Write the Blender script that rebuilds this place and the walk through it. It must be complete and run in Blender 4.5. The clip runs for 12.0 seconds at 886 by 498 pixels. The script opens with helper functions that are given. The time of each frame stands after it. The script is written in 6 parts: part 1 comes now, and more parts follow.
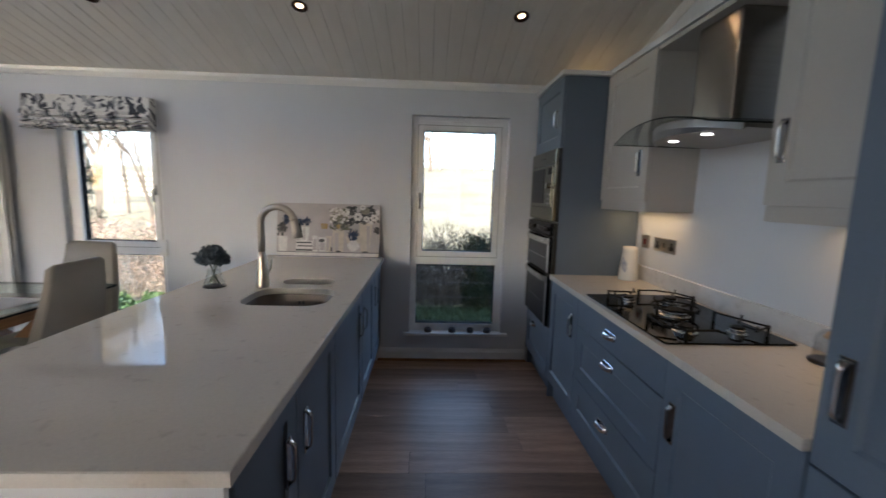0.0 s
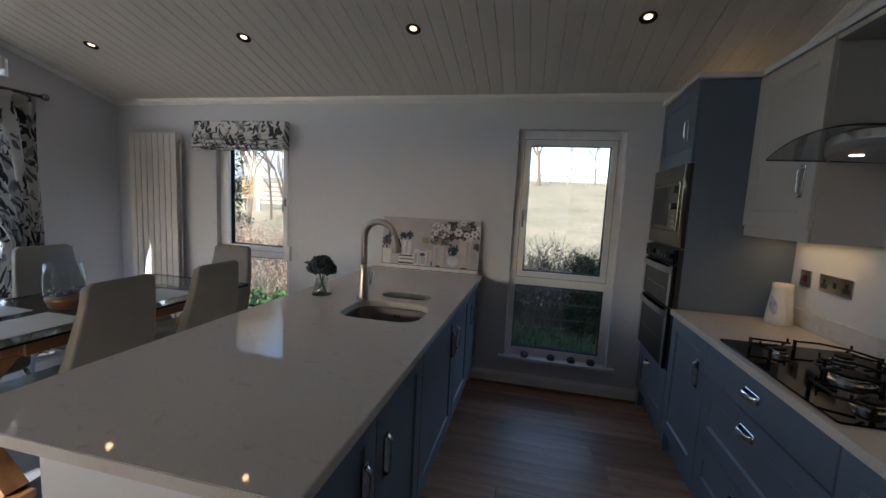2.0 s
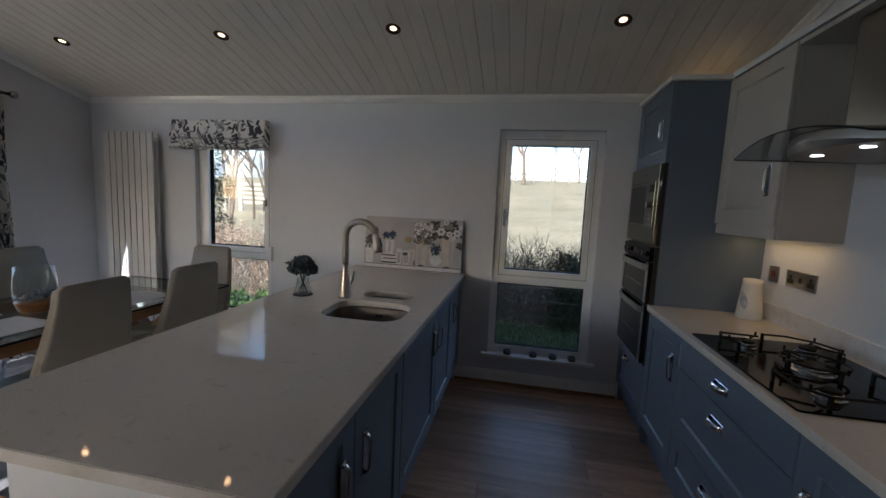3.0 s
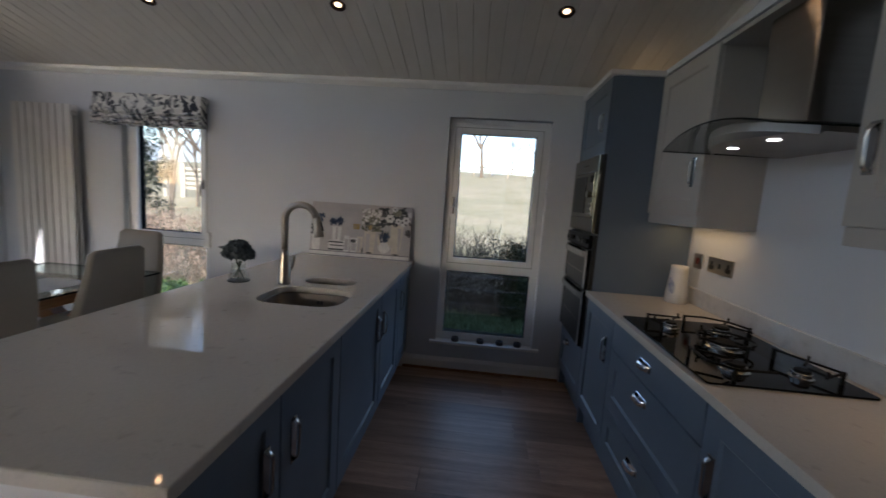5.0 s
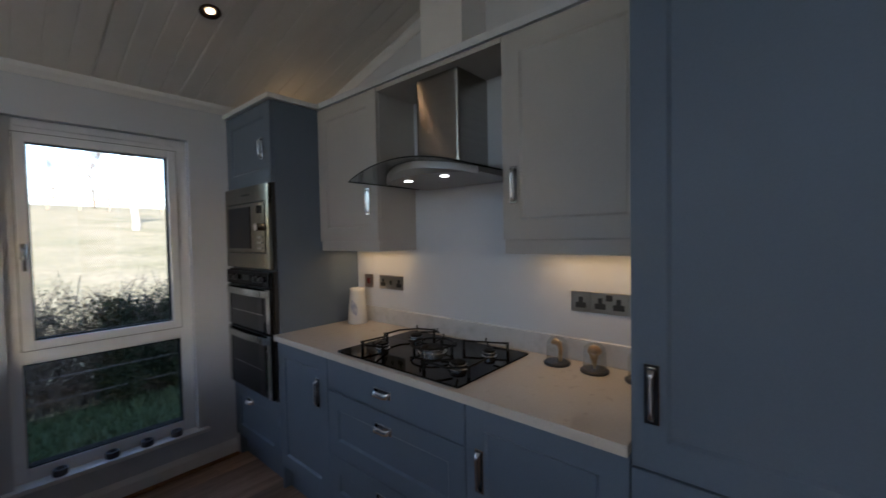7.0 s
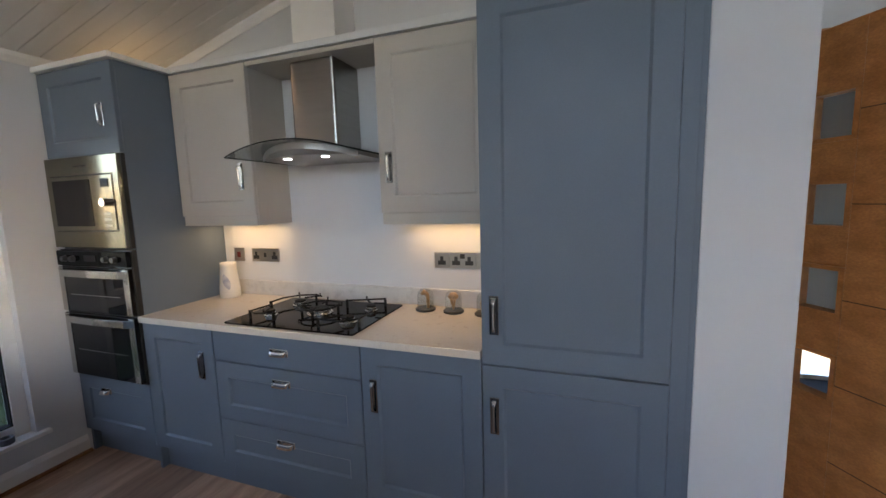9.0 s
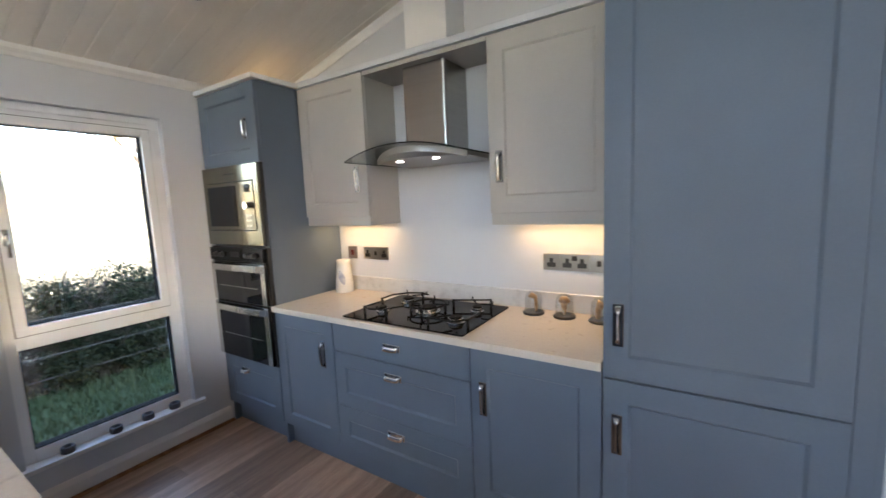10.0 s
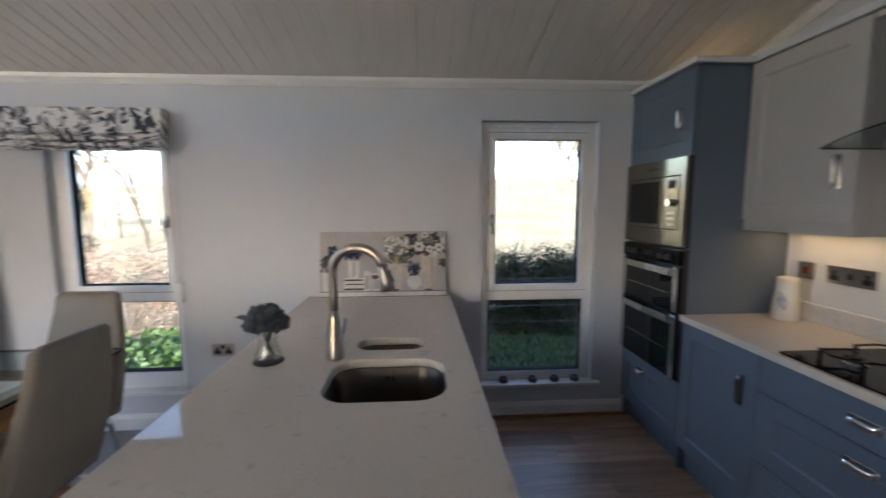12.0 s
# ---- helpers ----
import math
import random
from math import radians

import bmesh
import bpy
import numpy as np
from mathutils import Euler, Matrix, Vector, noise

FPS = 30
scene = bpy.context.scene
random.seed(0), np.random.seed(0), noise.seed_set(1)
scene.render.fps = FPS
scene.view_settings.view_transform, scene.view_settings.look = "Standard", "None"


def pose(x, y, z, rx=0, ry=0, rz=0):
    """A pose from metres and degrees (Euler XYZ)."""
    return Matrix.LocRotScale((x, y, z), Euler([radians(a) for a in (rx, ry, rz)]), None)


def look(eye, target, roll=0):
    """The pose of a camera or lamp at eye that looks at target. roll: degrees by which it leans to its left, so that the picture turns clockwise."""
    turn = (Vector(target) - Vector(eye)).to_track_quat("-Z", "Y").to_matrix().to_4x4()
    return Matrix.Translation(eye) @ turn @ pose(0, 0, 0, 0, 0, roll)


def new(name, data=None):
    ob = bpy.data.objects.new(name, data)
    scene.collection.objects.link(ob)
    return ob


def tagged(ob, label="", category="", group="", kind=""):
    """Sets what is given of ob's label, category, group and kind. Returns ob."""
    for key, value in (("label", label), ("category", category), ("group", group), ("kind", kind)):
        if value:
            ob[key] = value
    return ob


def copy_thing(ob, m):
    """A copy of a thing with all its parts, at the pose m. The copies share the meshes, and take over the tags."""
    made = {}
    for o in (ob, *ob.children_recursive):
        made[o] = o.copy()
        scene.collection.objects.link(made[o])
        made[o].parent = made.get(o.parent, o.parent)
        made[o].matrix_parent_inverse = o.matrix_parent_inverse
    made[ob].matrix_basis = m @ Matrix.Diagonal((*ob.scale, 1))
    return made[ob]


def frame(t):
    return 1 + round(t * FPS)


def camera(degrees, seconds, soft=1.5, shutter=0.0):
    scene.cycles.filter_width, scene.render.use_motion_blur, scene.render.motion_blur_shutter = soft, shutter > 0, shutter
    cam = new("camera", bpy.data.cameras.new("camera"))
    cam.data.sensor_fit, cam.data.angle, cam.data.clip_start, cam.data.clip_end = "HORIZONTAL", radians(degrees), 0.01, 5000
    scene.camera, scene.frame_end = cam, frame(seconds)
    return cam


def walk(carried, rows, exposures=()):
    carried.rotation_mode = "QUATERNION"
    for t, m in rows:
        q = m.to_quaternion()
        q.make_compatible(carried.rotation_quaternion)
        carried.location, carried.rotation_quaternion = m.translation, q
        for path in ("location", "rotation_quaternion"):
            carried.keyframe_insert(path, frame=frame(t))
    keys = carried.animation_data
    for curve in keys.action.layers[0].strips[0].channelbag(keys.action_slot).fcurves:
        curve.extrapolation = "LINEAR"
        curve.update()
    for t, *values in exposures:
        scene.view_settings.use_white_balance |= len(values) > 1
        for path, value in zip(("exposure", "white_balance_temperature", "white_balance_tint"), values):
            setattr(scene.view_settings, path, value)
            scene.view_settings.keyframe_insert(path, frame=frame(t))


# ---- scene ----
cam = camera(96.4, 12.0, shutter=0.3)
# exposure of the carried camera: seconds, stops, kelvin, tint
LIGHTING = [(0, 3.1, 5900, 15), (1.0, 2.78, 5870, 15), (2.7, 2.26, 5820, 15), (5.2, 2.28, 5800, 16), (6.2, 2.56, 5820, 16), (7.7, 2.78, 5880, 17), (9.3, 4.04, 6380, 18), (10.0, 4.3, 6280, 17), (10.5, 3.8, 6180, 17), (11.2, 3.18, 5950, 16), (12, 3.1, 5900, 16)]
PATH = [
    (0, (-0.026, 0.039, 1.429), (0.056, 2.02, 1.163), 1.6),
    (0.5, (-0.038, 0.118, 1.442), (-0.37, 2.071, 1.17), 2.3),
    (1, (-0.029, 0.139, 1.447), (-0.529, 2.058, 1.188), 2.3),
    (1.5, (-0.004, 0.144, 1.444), (-0.477, 2.073, 1.203), 2.3),
    (2, (-0.003, 0.142, 1.457), (-0.44, 2.081, 1.236), 2.9),
    (2.5, (0.016, 0.132, 1.46), (-0.367, 2.083, 1.239), 3.1),
    (4.5, (0.062, 0.141, 1.446), (-0.298, 2.095, 1.215), 2.3),
    (5, (0.104, 0.156, 1.427), (-0.055, 2.134, 1.177), 3.9),
    (5.5, (0.023, 0.219, 1.433), (0.446, 2.166, 1.259), 2.2),
    (6, (-0.121, 0.274, 1.448), (0.772, 2.06, 1.339), 1.3),
    (6.5, (-0.215, 0.391, 1.449), (0.888, 2.056, 1.338), -0.4),
    (7, (-0.209, 0.54, 1.445), (1.3, 1.851, 1.382), -1.1),
    (7.5, (-0.271, 0.547, 1.454), (1.489, 1.488, 1.331), 1.7),
    (7.7, (-0.307, 0.507, 1.451), (1.552, 1.211, 1.229), 0.1),
    (9.3, (-0.595, 0.481, 1.482), (1.273, 1.151, 1.234), -1.9),
    (9.5, (-0.599, 0.509, 1.483), (1.229, 1.276, 1.22), -2.2),
    (10, (-0.571, 0.578, 1.492), (1.102, 1.647, 1.255), -2.5),
    (10.5, (-0.472, 0.623, 1.488), (0.964, 1.995, 1.255), -2.7),
    (11, (-0.406, 0.638, 1.492), (0.734, 2.264, 1.259), -1.4),
    (11.5, (-0.449, 0.66, 1.489), (0.263, 2.517, 1.281), -1.3),
    (12, (-0.585, 0.676, 1.499), (-0.471, 2.661, 1.289), -0.2),
]
walk(cam, [(t, look(eye, target, roll)) for t, eye, target, roll in PATH], LIGHTING)

# ---- world, sun, exposure ----
SUN_WAY = Vector((0.25, 0.85, -0.36)).normalized()
world = bpy.data.worlds.new("world")
scene.world = world
world.use_nodes = True
_n = world.node_tree.nodes
_sky = _n.new("ShaderNodeTexSky")
_sky.sky_type, _sky.sun_disc = "NISHITA", False
_sky.sun_elevation = math.asin(-SUN_WAY.z)
_sky.sun_rotation = math.atan2(-SUN_WAY.x, -SUN_WAY.y)
_n["Background"].inputs["Strength"].default_value = 0.15
world.node_tree.links.new(_sky.outputs[0], _n["Background"].inputs["Color"])
sun = new("sun", bpy.data.lights.new("sun", "SUN"))
sun.data.energy, sun.data.angle, sun.data.color = 2.1, radians(0.6), (1.0, 0.95, 0.86)
sun.matrix_world = look((0, 0, 20), Vector((0, 0, 20)) + SUN_WAY)


# ---- materials ----
def material(name, base, rough=0.5, metal=0.0, base2=None, scale=6.0, grain=0.0, grain_scale=120.0, spread=(0.35, 0.65), coat=0.0, stretch=None, bump=0.0, bump_scale=None, island=0.0, rough_var=0.0, specular=0.5, sheen=0.0):
    """Principled paint or stone: two colours mixed by broad noise, fine grain, relief and uneven gloss."""
    m = bpy.data.materials.new(name)
    m.use_nodes = True
    nt = m.node_tree
    nodes, links = nt.nodes, nt.links
    p = nodes["Principled BSDF"]
    p.inputs["Roughness"].default_value, p.inputs["Metallic"].default_value = rough, metal
    p.inputs["Coat Weight"].default_value = coat
    p.inputs["Specular IOR Level"].default_value = specular
    p.inputs["Sheen Weight"].default_value = sheen
    co = nodes.new("ShaderNodeTexCoord")
    mp = nodes.new("ShaderNodeMapping")
    if stretch:
        mp.inputs["Scale"].default_value = stretch
    links.new(co.outputs["Object"], mp.inputs["Vector"])
    base2 = base2 or tuple(c * 0.93 for c in base)
    big = nodes.new("ShaderNodeTexNoise")
    big.inputs["Scale"].default_value, big.inputs["Detail"].default_value = scale, 4.0
    links.new(mp.outputs[0], big.inputs["Vector"])
    ramp = nodes.new("ShaderNodeValToRGB")
    ramp.color_ramp.elements[0].position, ramp.color_ramp.elements[1].position = spread
    ramp.color_ramp.elements[0].color, ramp.color_ramp.elements[1].color = (*base, 1), (*base2, 1)
    links.new(big.outputs["Fac"], ramp.inputs[0])
    out = ramp.outputs[0]
    fine = nodes.new("ShaderNodeTexNoise")
    fine.inputs["Scale"].default_value, fine.inputs["Detail"].default_value = grain_scale, 3.0
    links.new(mp.outputs[0], fine.inputs["Vector"])
    if grain or island:
        hsv = nodes.new("ShaderNodeHueSaturation")
        mr = nodes.new("ShaderNodeMapRange")
        mr.inputs["To Min"].default_value, mr.inputs["To Max"].default_value = 1 - grain, 1 + grain
        mr.inputs["From Min"].default_value, mr.inputs["From Max"].default_value = 0.3, 0.7
        links.new(fine.outputs["Fac"], mr.inputs["Value"])
        value = mr.outputs[0]
        if island:
            info = nodes.new("ShaderNodeObjectInfo")
            mi = nodes.new("ShaderNodeMapRange")
            mi.inputs["To Min"].default_value, mi.inputs["To Max"].default_value = 1 - island, 1 + island
            links.new(info.outputs["Random"], mi.inputs["Value"])
            mul = nodes.new("ShaderNodeMath")
            mul.operation = "MULTIPLY"
            links.new(value, mul.inputs[0]), links.new(mi.outputs[0], mul.inputs[1])
            value = mul.outputs[0]
        links.new(value, hsv.inputs["Value"])
        links.new(out, hsv.inputs["Color"])
        out = hsv.outputs[0]
    links.new(out, p.inputs["Base Color"])
    if rough_var:
        rr = nodes.new("ShaderNodeMapRange")
        rr.inputs["To Min"].default_value, rr.inputs["To Max"].default_value = max(0.02, rough - rough_var), rough + rough_var
        links.new(big.outputs["Fac"], rr.inputs["Value"]), links.new(rr.outputs[0], p.inputs["Roughness"])
    if bump:
        b = nodes.new("ShaderNodeBump")
        b.inputs["Strength"].default_value, b.inputs["Distance"].default_value = bump, 0.002
        links.new(fine.outputs["Fac"], b.inputs["Height"])
        links.new(b.outputs[0], p.inputs["Normal"])
    return m


def pane_glass(name, tint=(1, 1, 1), gloss=1.0):
    """Thin clear sheet: see-through, with Fresnel gloss."""
    m = bpy.data.materials.new(name)
    m.use_nodes = True
    nodes, links = m.node_tree.nodes, m.node_tree.links
    nodes.remove(nodes["Principled BSDF"])
    tr, gl, mix, fr = nodes.new("ShaderNodeBsdfTransparent"), nodes.new("ShaderNodeBsdfGlossy"), nodes.new("ShaderNodeMixShader"), nodes.new("ShaderNodeLayerWeight")
    tr.inputs[0].default_value = (*tint, 1)
    gl.inputs["Roughness"].default_value = 0.02
    fr.inputs["Blend"].default_value = 0.5
    power, gain = nodes.new("ShaderNodeMath"), nodes.new("ShaderNodeMath")
    power.operation, gain.operation = "POWER", "MULTIPLY_ADD"
    power.inputs[1].default_value, gain.inputs[1].default_value, gain.inputs[2].default_value = 4.0, 0.75, 0.03 * gloss
    links.new(fr.outputs["Facing"], power.inputs[0]), links.new(power.outputs[0], gain.inputs[0])
    links.new(gain.outputs[0], mix.inputs[0]), links.new(tr.outputs[0], mix.inputs[1]), links.new(gl.outputs[0], mix.inputs[2])
    links.new(mix.outputs[0], nodes["Material Output"].inputs[0])
    return m


def glow(name, color, strength):
    m = bpy.data.materials.new(name)
    m.use_nodes = True
    p = m.node_tree.nodes["Principled BSDF"]
    p.inputs["Emission Color"].default_value, p.inputs["Emission Strength"].default_value = (*color, 1), strength
    return m


def wood(name, light, dark, rough=0.45, along="x", scale=1.0, island=0.12):
    """Timber: long stretched grain with streaks, plus knots of broad tone."""
    s = {"x": (1.2, 16, 16), "y": (16, 1.2, 16), "z": (16, 16, 1.2)}[along]
    return material(name, light, rough, base2=dark, scale=1.3 * scale, grain=0.16, grain_scale=14.0, stretch=s, spread=(0.36, 0.66), bump=0.12, island=island, rough_var=0.08)


def leaf_print(name, cloth, ink, scale=9.0):
    """Cloth printed with brushed leaves: warped, stretched cells at three slants in dark and grey inks."""
    m = bpy.data.materials.new(name)
    m.use_nodes = True
    nodes, links = m.node_tree.nodes, m.node_tree.links
    p = nodes["Principled BSDF"]
    p.inputs["Roughness"].default_value, p.inputs["Sheen Weight"].default_value = 0.9, 0.2
    co, warp, add = nodes.new("ShaderNodeTexCoord"), nodes.new("ShaderNodeTexNoise"), nodes.new("ShaderNodeMixRGB")
    warp.inputs["Scale"].default_value = 6.0
    add.blend_type = "ADD"
    add.inputs[0].default_value = 0.16
    links.new(co.outputs["UV"], warp.inputs["Vector"]), links.new(co.outputs["UV"], add.inputs[1]), links.new(warp.outputs["Color"], add.inputs[2])
    out = None
    grey, mid = (0.36, 0.36, 0.37), tuple(c * 2.2 + 0.06 for c in ink)
    for k, (sx, sy, slant, low, color) in enumerate([(17, 6.0, 0.5, 0.36, grey), (19, 6.6, -0.7, 0.31, mid), (17, 5.4, 0.35, 0.33, ink), (15, 5.0, -0.45, 0.30, ink), (22, 7.0, 1.2, 0.27, ink)]):
        mp2, vo, ramp, mix = nodes.new("ShaderNodeMapping"), nodes.new("ShaderNodeTexVoronoi"), nodes.new("ShaderNodeValToRGB"), nodes.new("ShaderNodeMixRGB")
        turn = nodes.new("ShaderNodeMapping")
        turn.inputs["Rotation"].default_value, turn.inputs["Location"].default_value = (0, 0, slant), (k * 3.7, k * 1.9, 0)
        mp2.inputs["Scale"].default_value = (sx, sy, 1)
        links.new(add.outputs[0], turn.inputs["Vector"]), links.new(turn.outputs[0], mp2.inputs["Vector"]), links.new(mp2.outputs[0], vo.inputs["Vector"])
        vo.inputs["Scale"].default_value = 1.0
        ramp.color_ramp.elements[0].position, ramp.color_ramp.elements[1].position = low - 0.03, low
        ramp.color_ramp.elements[0].color, ramp.color_ramp.elements[1].color = (1, 1, 1, 1), (0, 0, 0, 1)
        links.new(vo.outputs["Distance"], ramp.inputs[0]), links.new(ramp.outputs[0], mix.inputs[0])
        mix.inputs[1].default_value = (*cloth, 1)
        if out:
            links.new(out, mix.inputs[1])
        mix.inputs[2].default_value = (*color, 1)
        out = mix.outputs[0]
    links.new(out, p.inputs["Base Color"])
    return m


M_WALL = material("wall_paint", (0.62, 0.64, 0.68), 0.85, base2=(0.59, 0.61, 0.65), scale=1.5, bump=0.08, grain_scale=260)
M_WHITE = material("white_paint", (0.80, 0.80, 0.80), 0.4, scale=3, bump=0.03)
M_UPVC = material("white_upvc", (0.83, 0.84, 0.86), 0.28, scale=2, rough_var=0.05)
M_CEIL = material("ceiling_board_paint", (0.80, 0.77, 0.715), 0.6, base2=(0.76, 0.73, 0.67), scale=2.0, grain=0.02, grain_scale=40, stretch=(6, 0.6, 6), bump=0.05)
M_BLUE = material("blue_cabinet_paint", (0.134, 0.170, 0.222), 0.42, base2=(0.126, 0.160, 0.210), scale=3, grain=0.025, grain_scale=160, bump=0.05, rough_var=0.04, specular=0.30)
M_GREY = material("dove_grey_cabinet_paint", (0.49, 0.465, 0.43), 0.58, base2=(0.465, 0.44, 0.408), scale=3, grain=0.02, grain_scale=180, bump=0.05, specular=0.18)
M_QUARTZ = material("quartz_worktop", (0.64, 0.585, 0.515), 0.045, base2=(0.50, 0.45, 0.39), scale=24, grain=0.035, grain_scale=150, spread=(0.62, 0.80), rough_var=0.005, specular=0.6)
M_UPSTAND = material("grey_quartz_upstand", (0.60, 0.59, 0.58), 0.12, base2=(0.47, 0.46, 0.45), scale=18, grain=0.05, grain_scale=140, spread=(0.5, 0.8))
M_STEEL = material("brushed_steel", (0.50, 0.485, 0.46), 0.24, 1.0, scale=4, grain=0.04, grain_scale=40, stretch=(8, 1, 60), rough_var=0.04)
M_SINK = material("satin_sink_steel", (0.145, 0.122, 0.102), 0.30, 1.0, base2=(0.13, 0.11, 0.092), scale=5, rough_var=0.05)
M_STEEL_V = material("brushed_steel_upright", (0.60, 0.58, 0.56), 0.24, 1.0, scale=3, grain=0.05, grain_scale=40, stretch=(30, 30, 0.5), rough_var=0.06)
M_CHIMNEY = material("brushed_chimney_steel", (0.40, 0.38, 0.36), 0.20, 1.0, scale=3, grain=0.012, grain_scale=30, stretch=(0.5, 0.5, 30))
_p = M_CHIMNEY.node_tree.nodes["Principled BSDF"]
_p.inputs["Anisotropic"].default_value, _p.inputs["Anisotropic Rotation"].default_value = 1.0, 0.25
_t = M_CHIMNEY.node_tree.nodes.new("ShaderNodeTangent")
_t.direction_type, _t.axis = "RADIAL", "Z"
M_CHIMNEY.node_tree.links.new(_t.outputs[0], _p.inputs["Tangent"])
M_CHROME = material("polished_chrome", (0.82, 0.82, 0.82), 0.08, 1.0, scale=9)
M_NICKEL = material("brushed_nickel_tap", (0.46, 0.43, 0.39), 0.32, 1.0, scale=9, rough_var=0.05)
M_BLACKGLASS = material("black_glass", (0.006, 0.006, 0.007), 0.06, scale=4, specular=0.08)
M_OVENGLASS = material("oven_door_glass", (0.010, 0.010, 0.011), 0.05, scale=4, specular=0.3)
M_IRON = material("cast_iron", (0.010, 0.010, 0.010), 0.6, scale=30, bump=0.3, grain_scale=300, specular=0.12)
M_BLACK = material("black_plastic", (0.02, 0.02, 0.021), 0.4, scale=10)
M_RUBBER = material("rubber_seal", (0.012, 0.012, 0.013), 0.9, scale=10, specular=0.05)
M_SASH_GAP = material("sash_gap_grey", (0.10, 0.10, 0.105), 0.8, scale=10)
M_PANE = pane_glass("window_glass")
# glass darkened to hold down the brightness of the outdoors behind it
M_DIMMED_PANE = pane_glass("dimmed_window_glass", (0.79, 0.785, 0.77), 1.2)
M_CLEAR = pane_glass("clear_glass", (0.95, 0.965, 0.96), 1.5)
M_DOME = pane_glass("cloche_glass", (0.90, 0.91, 0.90), 3.0)
M_HOODGLASS = pane_glass("smoked_hood_glass", (0.72, 0.74, 0.74), 1.0)
M_TABLEGLASS = pane_glass("table_glass", (0.86, 0.93, 0.91), 1.1)
M_EDGE = material("glass_edge", (0.006, 0.012, 0.011), 0.45, scale=5, specular=0.12)
M_OAK_X = wood("oak_timber_lengthwise", (0.28, 0.135, 0.05), (0.19, 0.085, 0.03), 0.4, "y", island=0.05)
M_PLANK = wood("laminate_plank", (0.455, 0.290, 0.195), (0.300, 0.185, 0.122), 0.40, "x", 1.0, island=0.34)
M_CARPET = material("grey_carpet", (0.25, 0.25, 0.27), 0.98, base2=(0.19, 0.19, 0.205), scale=4, grain=0.25, grain_scale=260, bump=0.9, sheen=0.3)
M_LEATHER = material("taupe_leatherette", (0.208, 0.181, 0.140), 0.45, base2=(0.187, 0.162, 0.124), scale=4, grain=0.03, grain_scale=200, bump=0.18)
M_PRINT = leaf_print("leaf_print_cloth", (0.72, 0.71, 0.68), (0.045, 0.05, 0.065))
M_CERAMIC = material("white_ceramic", (0.72, 0.70, 0.66), 0.2, scale=4)
M_LAMP = glow("lamp_disc", (1.0, 0.66, 0.34), 1.0)
M_LED = glow("led_disc", (1.0, 0.95, 0.88), 1.3)

M_OAK_DOOR = wood("oak_veneer", (0.50, 0.215, 0.068), (0.36, 0.145, 0.042), 0.35, "x", island=0.03)
M_OAK_Z = wood("oak_leg_timber", (0.28, 0.135, 0.05), (0.19, 0.085, 0.03), 0.4, "z", island=0.05)
M_BLACK_BROWN = material("dark_groove", (0.03, 0.018, 0.01), 0.6, scale=8)
M_RADIATOR = material("radiator_enamel", (0.74, 0.73, 0.72), 0.3, scale=3)
M_MAT = material("placemat_vinyl", (0.62, 0.59, 0.54), 0.55, scale=20, grain=0.06, grain_scale=300, bump=0.3)
M_STEM = material("flower_stem", (0.03, 0.05, 0.025), 0.6, scale=20)
M_HYDRANGEA = material("hydrangea_petal", (0.040, 0.058, 0.078), 0.7, base2=(0.085, 0.108, 0.128), scale=22, grain=0.2, grain_scale=90)
M_CANVAS = material("canvas_ground", (0.43, 0.41, 0.43), 0.8, base2=(0.49, 0.47, 0.485), scale=7, grain=0.05, grain_scale=200, bump=0.3)
M_PAINT_WHITE = material("paint_white", (0.74, 0.73, 0.72), 0.8, base2=(0.60, 0.60, 0.61), scale=30)
M_PAINT_CREAM = material("paint_cream", (0.62, 0.57, 0.50), 0.8, base2=(0.52, 0.48, 0.43), scale=25)
M_PAINT_DARK = material("paint_dark", (0.045, 0.05, 0.06), 0.8, base2=(0.12, 0.125, 0.13), scale=30)
M_PAINT_BLUE = material("paint_blue", (0.028, 0.045, 0.095), 0.8, base2=(0.07, 0.10, 0.17), scale=40)
M_PAINT_GREEN = material("paint_green", (0.13, 0.14, 0.11), 0.8, base2=(0.27, 0.265, 0.22), scale=40)
M_PAINT_YELLOW = material("paint_yellow", (0.38, 0.26, 0.10), 0.8, base2=(0.40, 0.33, 0.22), scale=40)
M_CONCRETE = material("dark_concrete", (0.10, 0.10, 0.11), 0.8, base2=(0.075, 0.075, 0.08), scale=40, bump=0.3)
M_FEATHER = material("feather_glaze", (0.34, 0.36, 0.45), 0.25, base2=(0.52, 0.52, 0.56), scale=40)
M_ORNAMENT = material("carved_wood", (0.52, 0.32, 0.15), 0.4, base2=(0.34, 0.19, 0.08), scale=40, grain=0.15)
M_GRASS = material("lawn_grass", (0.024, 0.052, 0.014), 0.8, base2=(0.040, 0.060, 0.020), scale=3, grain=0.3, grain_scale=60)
M_FIELD = material("pasture", (0.320, 0.280, 0.150), 0.9, base2=(0.430, 0.360, 0.220), scale=0.35, grain=0.25, grain_scale=5)
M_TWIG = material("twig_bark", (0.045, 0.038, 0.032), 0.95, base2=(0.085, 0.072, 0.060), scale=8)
M_BARK = material("tree_bark", (0.20, 0.16, 0.115), 0.9, base2=(0.13, 0.10, 0.075), scale=6, bump=0.6, grain=0.2)
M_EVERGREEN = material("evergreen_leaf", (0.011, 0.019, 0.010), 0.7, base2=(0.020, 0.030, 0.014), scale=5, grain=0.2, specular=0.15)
M_COPPER_LEAF = material("dry_beech_leaf", (0.40, 0.27, 0.19), 0.8, base2=(0.52, 0.41, 0.30), scale=6, grain=0.2)
